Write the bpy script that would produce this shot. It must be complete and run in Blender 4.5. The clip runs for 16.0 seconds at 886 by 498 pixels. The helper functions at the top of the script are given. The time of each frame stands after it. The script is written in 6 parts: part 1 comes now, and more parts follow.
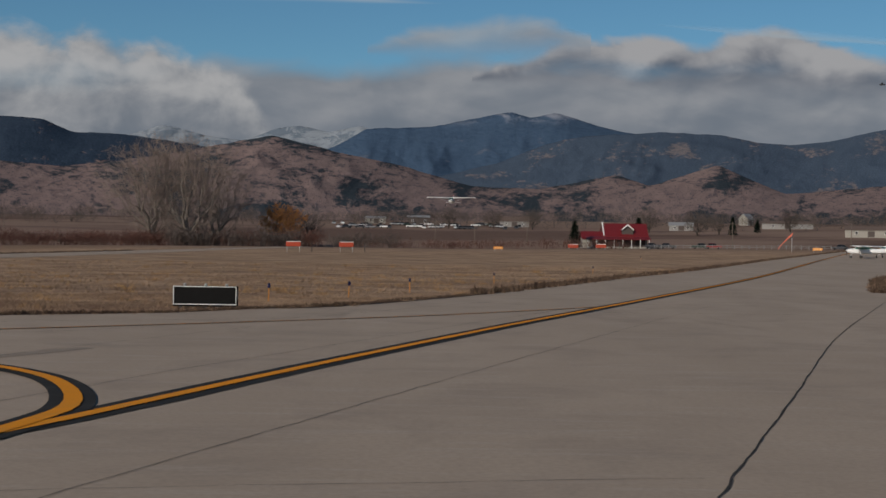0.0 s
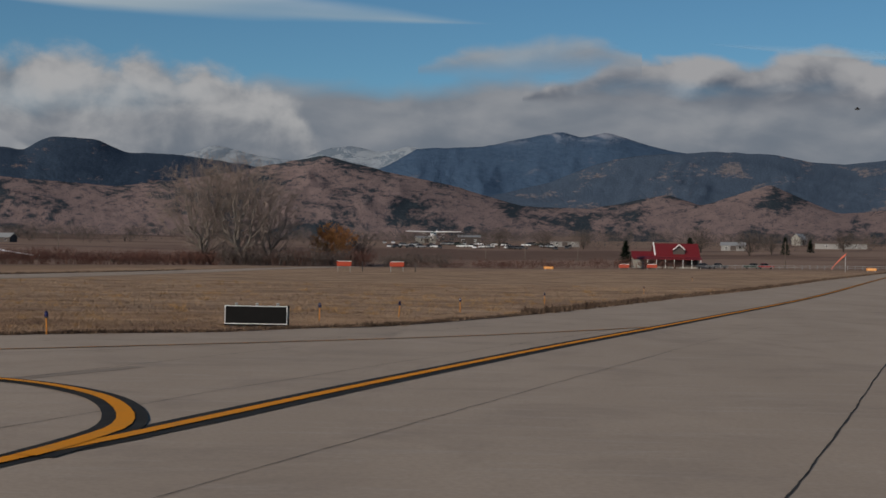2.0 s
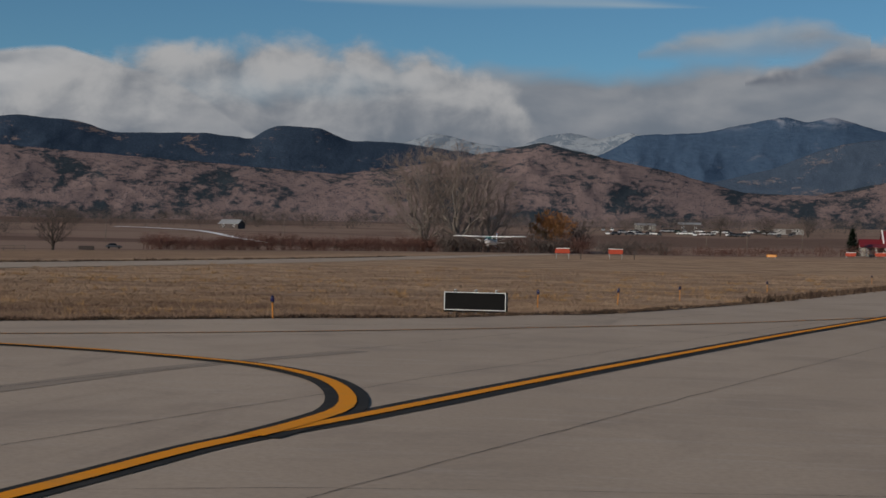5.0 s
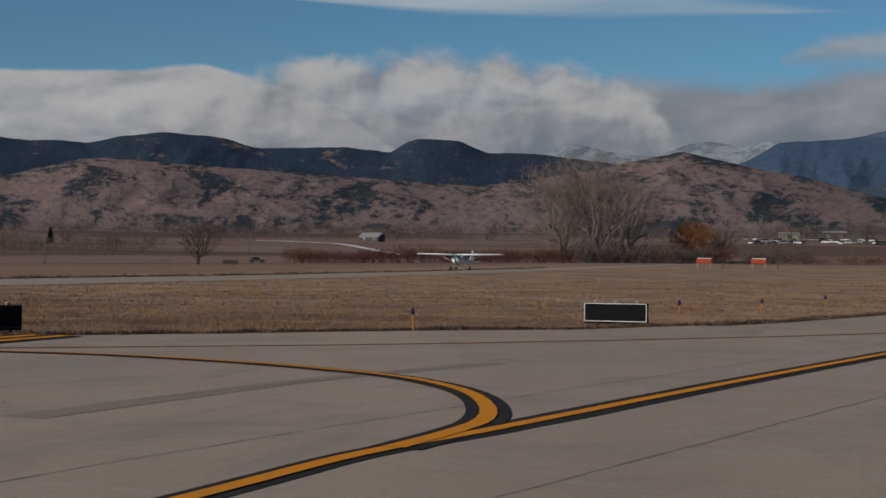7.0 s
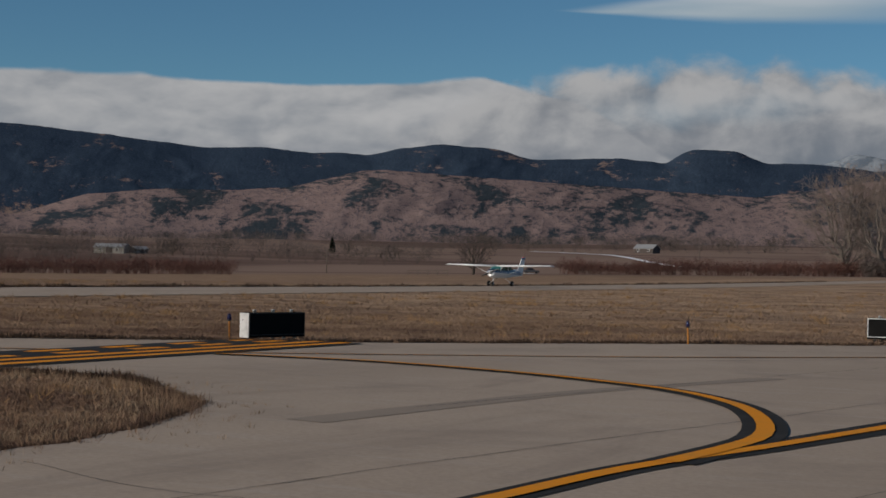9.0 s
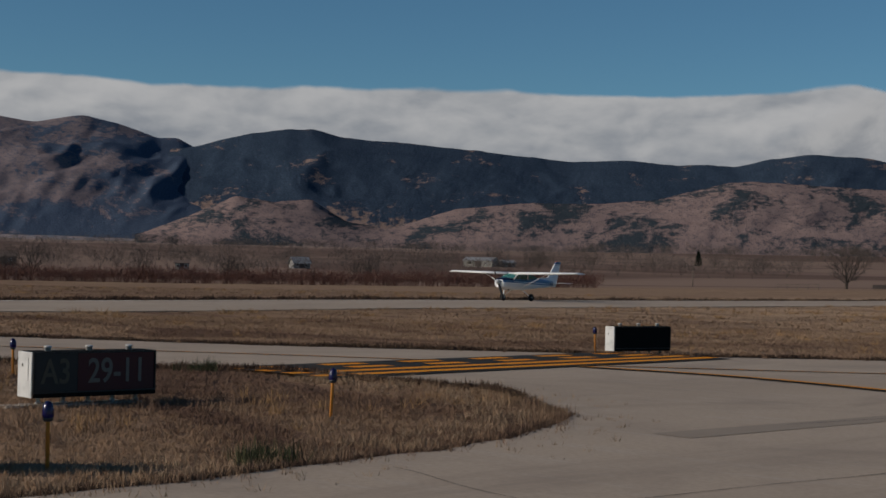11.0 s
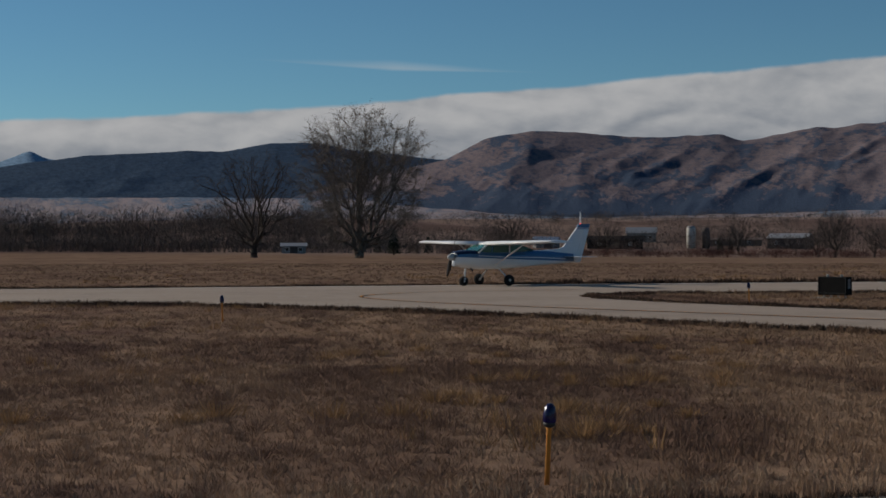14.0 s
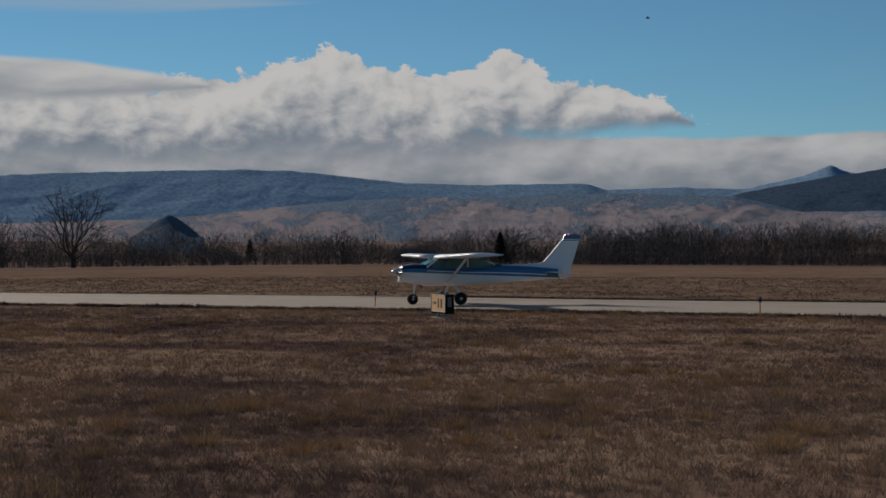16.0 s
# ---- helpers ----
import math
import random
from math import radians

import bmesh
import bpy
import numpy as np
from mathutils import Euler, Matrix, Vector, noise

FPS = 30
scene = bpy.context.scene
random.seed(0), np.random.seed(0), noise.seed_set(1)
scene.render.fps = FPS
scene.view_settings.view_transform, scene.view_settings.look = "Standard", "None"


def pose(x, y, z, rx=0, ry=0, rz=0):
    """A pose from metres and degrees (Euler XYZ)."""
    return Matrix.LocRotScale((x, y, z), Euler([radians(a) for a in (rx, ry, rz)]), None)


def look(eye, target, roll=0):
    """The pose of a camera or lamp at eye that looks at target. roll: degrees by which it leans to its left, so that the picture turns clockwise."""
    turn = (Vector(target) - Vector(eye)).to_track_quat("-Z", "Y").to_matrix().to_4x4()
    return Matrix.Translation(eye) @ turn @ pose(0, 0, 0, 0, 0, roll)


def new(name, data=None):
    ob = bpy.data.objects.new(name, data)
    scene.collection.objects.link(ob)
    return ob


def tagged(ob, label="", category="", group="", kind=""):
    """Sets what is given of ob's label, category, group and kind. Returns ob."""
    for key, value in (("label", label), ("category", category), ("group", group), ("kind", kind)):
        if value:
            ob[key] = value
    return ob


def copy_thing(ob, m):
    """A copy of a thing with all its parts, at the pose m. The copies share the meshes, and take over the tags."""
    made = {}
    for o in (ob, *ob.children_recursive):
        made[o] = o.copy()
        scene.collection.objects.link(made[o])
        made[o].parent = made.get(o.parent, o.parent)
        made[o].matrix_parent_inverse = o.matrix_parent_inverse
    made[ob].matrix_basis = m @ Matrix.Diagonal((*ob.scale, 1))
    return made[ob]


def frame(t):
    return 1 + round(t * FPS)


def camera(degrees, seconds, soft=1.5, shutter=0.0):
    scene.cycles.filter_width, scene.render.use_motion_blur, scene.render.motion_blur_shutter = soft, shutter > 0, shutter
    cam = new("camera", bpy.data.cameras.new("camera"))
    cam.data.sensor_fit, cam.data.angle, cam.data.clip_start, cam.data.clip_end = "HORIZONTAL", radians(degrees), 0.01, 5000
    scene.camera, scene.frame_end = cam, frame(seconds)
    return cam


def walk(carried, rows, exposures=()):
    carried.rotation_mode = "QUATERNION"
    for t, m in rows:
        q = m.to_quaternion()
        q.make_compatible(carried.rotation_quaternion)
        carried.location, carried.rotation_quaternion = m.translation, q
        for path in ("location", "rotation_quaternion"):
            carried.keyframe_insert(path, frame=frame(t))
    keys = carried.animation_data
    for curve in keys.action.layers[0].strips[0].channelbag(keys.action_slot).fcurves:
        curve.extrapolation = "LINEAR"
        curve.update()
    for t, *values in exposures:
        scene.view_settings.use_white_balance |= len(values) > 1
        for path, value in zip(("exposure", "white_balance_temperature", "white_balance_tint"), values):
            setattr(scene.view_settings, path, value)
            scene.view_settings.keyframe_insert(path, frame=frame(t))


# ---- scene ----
cam = camera(32.86, 16.0, soft=1.6)
EYE = (0.0, 0.0, 1.53)
# seconds, tilt, lean, turn of the panning head
PAN = [
    (0, 90.002, -0.933, 0.0), (0.5, 90.194, -0.591, 0.407), (1, 90.562, -0.672, 0.933), (1.5, 90.452, -0.776, 1.290),
    (2, 90.727, -0.983, 1.921), (2.5, 90.800, -0.937, 3.105), (3, 91.005, -1.106, 3.934), (3.5, 90.662, -1.223, 5.271),
    (4, 90.320, -1.316, 6.845), (6.5, 90.232, -0.781, 14.204), (7, 90.432, -0.722, 15.546), (7.5, 90.393, -0.825, 19.097),
    (8, 90.326, -0.961, 21.008), (8.2, 90.444, -1.015, 21.666), (10.3, 90.808, -1.486, 34.484), (10.5, 90.902, -1.495, 35.567),
    (11, 90.892, -1.330, 39.840), (11.5, 89.976, -1.195, 45.744), (12, 89.974, -0.782, 51.603), (12.5, 90.101, -0.589, 58.059),
    (13, 90.003, -0.178, 65.123), (13.5, 89.625, -0.138, 71.465), (14, 89.756, 0.215, 80.129), (14.5, 90.629, 0.511, 88.890),
    (15, 90.252, 0.415, 102.172), (15.5, 90.355, 0.09, 109.980), (16, 90.355, 0.09, 109.980),
]
walk(cam, [(t, pose(*EYE, rx, ry, rz)) for t, rx, ry, rz in PAN])

# ---- light ----
SUN_TURN, SUN_HEIGHT = 144.0, 23.0
world = bpy.data.worlds.new("sky")
scene.world = world
world.use_nodes = True
wn = world.node_tree.nodes
sky = wn.new("ShaderNodeTexSky")
sky.sky_type, sky.sun_disc = "NISHITA", False
sky.sun_elevation, sky.sun_rotation = radians(SUN_HEIGHT), radians(360 - SUN_TURN)
sky.altitude, sky.air_density, sky.dust_density, sky.ozone_density = 1500, 1.0, 0.0, 3.0
wn["Background"].inputs["Strength"].default_value = 0.055
tint = wn.new("ShaderNodeMix")
tint.data_type, tint.blend_type = "RGBA", "MULTIPLY"
tint.inputs[0].default_value, tint.inputs[7].default_value = 1.0, (0.70, 1.0, 1.05, 1)
world.node_tree.links.new(sky.outputs[0], tint.inputs[6])
world.node_tree.links.new(tint.outputs[2], wn["Background"].inputs["Color"])
sun = new("sun", bpy.data.lights.new("sun", "SUN"))
sun.data.energy, sun.data.angle, sun.data.color = 3.5, radians(0.55), (1.0, 0.89, 0.76)
sun_from = Vector((-math.sin(radians(SUN_TURN)) * math.cos(radians(SUN_HEIGHT)), math.cos(radians(SUN_TURN)) * math.cos(radians(SUN_HEIGHT)), math.sin(radians(SUN_HEIGHT))))
sun.matrix_basis = look(sun_from * 50, (0, 0, 0))
scene.view_settings.exposure = 0.0


# ---- materials ----
class Mat:
    """A node material in the making."""

    def __init__(self, name, rough=0.8, metal=0.0, spec=0.3):
        self.m = bpy.data.materials.new(name)
        self.m.use_nodes = True
        self.t = self.m.node_tree
        self.b = self.t.nodes["Principled BSDF"]
        self.b.inputs["Roughness"].default_value = rough
        self.b.inputs["Metallic"].default_value = metal
        self.b.inputs["Specular IOR Level"].default_value = spec

    def n(self, kind, **props):
        node = self.t.nodes.new(kind)
        for key, value in props.items():
            if key == "operation":
                node.operation = value
            elif key == "blend":
                node.blend_type = value
        return node

    def link(self, a, b):
        self.t.links.new(a, b)

    def place(self, sx=1.0, sy=1.0, sz=1.0):
        """World position, stretched."""
        geo = self.n("ShaderNodeNewGeometry")
        mp = self.n("ShaderNodeMapping")
        mp.inputs["Scale"].default_value = (sx, sy, sz)
        self.link(geo.outputs["Position"], mp.inputs["Vector"])
        return mp.outputs[0]

    def local(self, sx=1.0, sy=1.0, sz=1.0):
        tc = self.n("ShaderNodeTexCoord")
        mp = self.n("ShaderNodeMapping")
        mp.inputs["Scale"].default_value = (sx, sy, sz)
        self.link(tc.outputs["Object"], mp.inputs["Vector"])
        return mp.outputs[0]

    def noise(self, vec, scale, detail=4.0, rough=0.55, warp=0.0):
        nz = self.n("ShaderNodeTexNoise")
        nz.inputs["Scale"].default_value, nz.inputs["Detail"].default_value = scale, detail
        nz.inputs["Roughness"].default_value, nz.inputs["Distortion"].default_value = rough, warp
        self.link(vec, nz.inputs["Vector"])
        return nz.outputs["Fac"]

    def ramp(self, fac, lo, hi):
        mr = self.n("ShaderNodeMapRange")
        mr.interpolation_type = "SMOOTHSTEP"
        mr.inputs["From Min"].default_value, mr.inputs["From Max"].default_value = lo, hi
        self.link(fac, mr.inputs["Value"])
        return mr.outputs[0]

    def math(self, op, a, b=0.0):
        mt = self.n("ShaderNodeMath", operation=op)
        for i, v in enumerate((a, b)):
            if isinstance(v, (int, float)):
                mt.inputs[i].default_value = v
            else:
                self.link(v, mt.inputs[i])
        return mt.outputs[0]

    def mix(self, fac, a, b, blend="MIX"):
        mx = self.n("ShaderNodeMix")
        mx.data_type, mx.blend_type = "RGBA", blend
        if isinstance(fac, (int, float)):
            mx.inputs[0].default_value = fac
        else:
            self.link(fac, mx.inputs[0])
        for i, c in ((6, a), (7, b)):
            if isinstance(c, tuple):
                mx.inputs[i].default_value = (*c, 1)
            else:
                self.link(c, mx.inputs[i])
        return mx.outputs[2]

    def color(self, c):
        if isinstance(c, tuple):
            self.b.inputs["Base Color"].default_value = (*c, 1)
        else:
            self.link(c, self.b.inputs["Base Color"])
        return self

    def bump(self, height, strength=0.3, dist=0.02):
        bp = self.n("ShaderNodeBump")
        bp.inputs["Strength"].default_value, bp.inputs["Distance"].default_value = strength, dist
        self.link(height, bp.inputs["Height"])
        self.link(bp.outputs[0], self.b.inputs["Normal"])
        return self


def painted(name, col, rough=0.4, metal=0.0, wear=0.25, scale=6.0, spec=0.4):
    """Paint, plastic or metal with faint dirt and scuffs."""
    m = Mat(name, rough, metal, spec)
    v = m.local()
    a, b = m.noise(v, scale, 5), m.noise(v, scale * 9, 3)
    dirt = m.math("MULTIPLY", m.ramp(a, 0.45, 0.75), wear)
    dirt = m.math("ADD", dirt, m.math("MULTIPLY", m.ramp(b, 0.5, 0.8), wear * 0.5))
    m.color(m.mix(dirt, col, tuple(0.45 * c + 0.02 for c in col)))
    m.bump(b, 0.05, 0.004)
    return m.m


def grass_colors(m):
    """Dry winter grass: straw, grey-tan, russet weeds and bare dark soil in patches."""
    big = m.noise(m.place(1, 1, 0), 0.05, 4, 0.6, 0.4)
    mid = m.noise(m.place(1, 1, 0), 0.28, 5, 0.65, 0.3)
    fine = m.noise(m.place(1, 1, 0.5), 3.5, 6, 0.7)
    c = m.mix(m.ramp(mid, 0.38, 0.62), (0.215, 0.135, 0.090), (0.315, 0.212, 0.140))
    c = m.mix(m.ramp(big, 0.42, 0.66), c, (0.340, 0.228, 0.150))
    weeds = m.noise(m.place(0.7, 1.6, 0), 0.16, 5, 0.7, 0.8)
    c = m.mix(m.math("MULTIPLY", m.ramp(weeds, 0.47, 0.60), 0.80), c, (0.110, 0.064, 0.050))
    # the field to the north is paler straw
    geo = m.n("ShaderNodeNewGeometry")
    xyz = m.n("ShaderNodeSeparateXYZ")
    m.link(geo.outputs["Position"], xyz.inputs[0])
    north = m.ramp(m.math("ADD", xyz.outputs["Y"], m.math("MULTIPLY", xyz.outputs["X"], 0.5)), 8.0, 60.0)
    c = m.mix(m.math("MULTIPLY", north, m.math("ADD", 0.30, m.math("MULTIPLY", m.ramp(mid, 0.35, 0.6), 0.45))), c, (0.450, 0.322, 0.220))
    worn = m.noise(m.place(1, 1, 0), 0.11, 6, 0.66, 0.7)
    c = m.mix(m.math("MULTIPLY", north, m.math("MULTIPLY", m.ramp(worn, 0.50, 0.60), 0.60)), c, (0.215, 0.150, 0.112))
    # the field south of the taxiway is more weeds than grass, in broad patches
    patch = m.noise(m.place(1, 1, 0), 0.20, 6, 0.62, 0.5)
    south = m.math("SUBTRACT", 1.0, m.ramp(m.math("ADD", xyz.outputs["Y"], m.math("MULTIPLY", mid, 12.0)), -8.0, 16.0))
    south = m.math("MULTIPLY", south, m.ramp(xyz.outputs["X"], -46.0, -36.0))
    c = m.mix(m.math("MULTIPLY", south, 0.85), c, m.mix(m.ramp(patch, 0.38, 0.57), (0.140, 0.084, 0.076), (0.430, 0.280, 0.190)))
    # browner stubble past the runway
    c = m.mix(m.math("MULTIPLY", m.math("SUBTRACT", 1.0, m.ramp(xyz.outputs["X"], -70.0, -57.0)), 0.5), c, (0.205, 0.135, 0.096))
    # heavier russet ground far down the runway
    deep = m.math("SUBTRACT", 1.0, m.ramp(m.math("ADD", xyz.outputs["Y"], m.math("MULTIPLY", mid, 8.0)), -12.0, 2.0))
    deep = m.math("MULTIPLY", deep, m.ramp(xyz.outputs["X"], -46.0, -30.0))
    c = m.mix(m.math("MULTIPLY", deep, 0.68), c, m.mix(m.ramp(patch, 0.42, 0.60), (0.100, 0.060, 0.055), (0.270, 0.165, 0.105)))
    return m.mix(m.math("MULTIPLY", m.ramp(fine, 0.38, 0.75), 0.36), c, (0.10, 0.071, 0.055)), fine


def make_ground():
    m = Mat("dry_field", 1.0, 0, 0.0)
    c, fine = grass_colors(m)
    rows = m.noise(m.place(0.02, 0.16, 0), 1.0, 6, 0.7, 0.6)
    c = m.mix(m.math("MULTIPLY", m.ramp(rows, 0.5, 0.7), 0.45), c, (0.17, 0.110, 0.080))
    # ploughed and grazed land beyond the airfield is darker and greyer
    geo = m.n("ShaderNodeNewGeometry")
    span_out = m.n("ShaderNodeVectorMath", operation="LENGTH")
    m.link(geo.outputs["Position"], span_out.inputs[0])
    strips = m.noise(m.place(0.004, 0.010, 0), 1.0, 6, 0.65, 0.6)
    land = m.mix(m.ramp(strips, 0.40, 0.58), (0.105, 0.072, 0.066), (0.215, 0.155, 0.130))
    c = m.mix(m.math("MULTIPLY", m.ramp(span_out.outputs["Value"], 240.0, 420.0), 0.85), c, land)
    c = m.mix(m.math("MULTIPLY", m.ramp(span_out.outputs["Value"], 800.0, 1250.0), m.math("ADD", 0.45, m.math("MULTIPLY", m.ramp(strips, 0.42, 0.56), 0.5))), c, (0.285, 0.215, 0.185))
    m.color(c).bump(m.noise(m.place(1, 1, 1), 1.8, 8, 0.75), 0.9, 0.12)
    return m.m


def make_blades(name, light, dark, own=0.33):
    m = Mat(name, 0.9, 0, 0.0)
    c, fine = grass_colors(m)
    geo = m.n("ShaderNodeNewGeometry")
    c = m.mix(own, c, m.mix(geo.outputs["Random Per Island"], dark, light))
    m.color(c)
    through_light = m.n("ShaderNodeBsdfTranslucent")
    m.link(c, through_light.inputs["Color"])
    mix = m.n("ShaderNodeMixShader")
    mix.inputs[0].default_value = 0.12
    m.link(m.b.outputs[0], mix.inputs[1])
    m.link(through_light.outputs[0], mix.inputs[2])
    m.link(mix.outputs[0], m.t.nodes["Material Output"].inputs["Surface"])
    return m.m


def make_concrete():
    m = Mat("concrete", 0.92, 0, 0.12)
    big = m.noise(m.place(0.25, 0.06, 1), 1.0, 5, 0.6, 0.5)
    mid = m.noise(m.place(1, 1, 1), 0.5, 6, 0.65, 0.6)
    fine = m.noise(m.place(1, 1, 1), 16, 6, 0.7)
    c = m.mix(m.ramp(big, 0.32, 0.68), (0.340, 0.272, 0.212), (0.392, 0.316, 0.248))
    c = m.mix(m.math("MULTIPLY", m.ramp(mid, 0.45, 0.70), 0.50), c, (0.238, 0.193, 0.160))
    scr = m.noise(m.place(0.35, 2.6, 1), 1.3, 8, 0.75, 0.4)
    c = m.mix(m.math("MULTIPLY", m.ramp(scr, 0.50, 0.68), 0.60), c, (0.400, 0.340, 0.285))
    oil = m.noise(m.place(1.0, 0.30, 1), 0.30, 6, 0.72, 0.9)
    c = m.mix(m.math("MULTIPLY", m.ramp(oil, 0.54, 0.72), 0.50), c, (0.205, 0.163, 0.135))
    c = m.mix(m.math("MULTIPLY", m.ramp(fine, 0.35, 0.7), 0.40), c, (0.225, 0.183, 0.152))
    m.color(c).bump(fine, 0.25, 0.006)
    return m.m


def make_mark(name, col, worn):
    """Worn pavement paint."""
    m = Mat(name, 0.85, 0, 0.1)
    a, b = m.noise(m.place(1, 1, 1), 1.6, 6, 0.7), m.noise(m.place(1, 1, 1), 22, 4, 0.7)
    c = m.mix(m.math("MULTIPLY", m.ramp(a, 0.45, 0.75), 0.5), col, worn)
    c = m.mix(m.math("MULTIPLY", m.ramp(b, 0.5, 0.75), 0.35), c, worn)
    m.color(c).bump(b, 0.2, 0.003)
    return m.m


def slope(m):
    """Metres along and up a mountain side."""
    uv = m.n("ShaderNodeUVMap")
    uv.uv_map = "slope"
    return uv.outputs[0]


def make_rock(name, forest, grass, rock, cover, scale, bare_low, relief=7.0, low_pines=0.0, flank=None):
    """A mountain side: pine stands, dry grass, broken rock. cover: share of pines; bare_low: height below which they thin out."""
    m = Mat(name, 1.0, 0, 0.0)
    p = slope(m)
    a = m.noise(p, 0.0035 * scale, 7, 0.62, 0.6)
    b = m.noise(p, 0.022 * scale, 6, 0.75, 0.3)
    d = m.noise(p, 0.09 * scale, 4, 0.7)
    geo = m.n("ShaderNodeNewGeometry")
    xyz = m.n("ShaderNodeSeparateXYZ")
    m.link(geo.outputs["Position"], xyz.inputs[0])
    high = m.math("MULTIPLY", m.ramp(xyz.outputs["Z"], bare_low, bare_low * 1.9), 0.16)
    f = m.math("ADD", m.math("ADD", m.math("MULTIPLY", a, 0.60), m.math("MULTIPLY", b, 0.40)), high)
    if low_pines:
        f = m.math("ADD", f, m.math("MULTIPLY", m.math("SUBTRACT", 1.0, m.ramp(xyz.outputs["Z"], low_pines * 0.4, low_pines)), 0.12))
    if flank:
        uvw = m.n("ShaderNodeSeparateXYZ")
        m.link(p, uvw.inputs[0])
        f = m.math("ADD", f, m.math("MULTIPLY", m.math("SUBTRACT", 1.0, m.ramp(uvw.outputs["X"], flank[0], flank[1])), 0.14))
    f = m.ramp(f, 0.55 - cover, 0.63 - cover)
    dots = m.ramp(d, 0.57, 0.62)
    f = m.math("MAXIMUM", f, m.math("MULTIPLY", dots, 0.75))
    soil = m.mix(m.ramp(b, 0.42, 0.62), grass, rock)
    soil = m.mix(m.math("MULTIPLY", m.ramp(a, 0.45, 0.6), 0.5), soil, tuple(0.7 * v for v in grass))
    m.color(m.mix(f, soil, m.mix(m.ramp(d, 0.3, 0.7), forest, tuple(1.6 * v for v in forest))))
    m.bump(m.math("ADD", b, m.math("MULTIPLY", f, 0.3)), 0.5, relief)
    return m.m


def make_snowpeak():
    m = Mat("snowy_rock_veiled", 1.0, 0, 0.0)
    b = m.noise(slope(m), 0.014, 6, 0.7, 0.5)
    # Snow dimmed towards the rock's tone: the veil of cloud is in the colour.
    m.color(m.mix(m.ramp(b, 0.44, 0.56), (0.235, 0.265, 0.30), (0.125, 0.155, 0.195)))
    m.bump(b, 0.8, 12.0)
    return m.m


def make_twin():
    """Pine mountain with haze put in as blue, and snow dusted near its tops."""
    m = Mat("pine_mountain_hazed", 1.0, 0, 0.0)
    b = m.noise(slope(m), 0.012, 7, 0.72, 0.4)
    d = m.noise(slope(m), 0.06, 4, 0.7)
    geo = m.n("ShaderNodeNewGeometry")
    xyz = m.n("ShaderNodeSeparateXYZ")
    m.link(geo.outputs["Position"], xyz.inputs[0])
    top = m.math("MULTIPLY", m.ramp(xyz.outputs["Z"], 330, 420), m.ramp(b, 0.46, 0.6))
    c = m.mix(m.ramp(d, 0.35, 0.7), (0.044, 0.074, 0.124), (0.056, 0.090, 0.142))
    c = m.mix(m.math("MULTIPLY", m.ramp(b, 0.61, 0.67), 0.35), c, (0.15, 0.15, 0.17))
    m.color(m.mix(m.math("MULTIPLY", top, 0.7), c, (0.50, 0.50, 0.54)))
    m.bump(b, 0.9, 10.0)
    return m.m


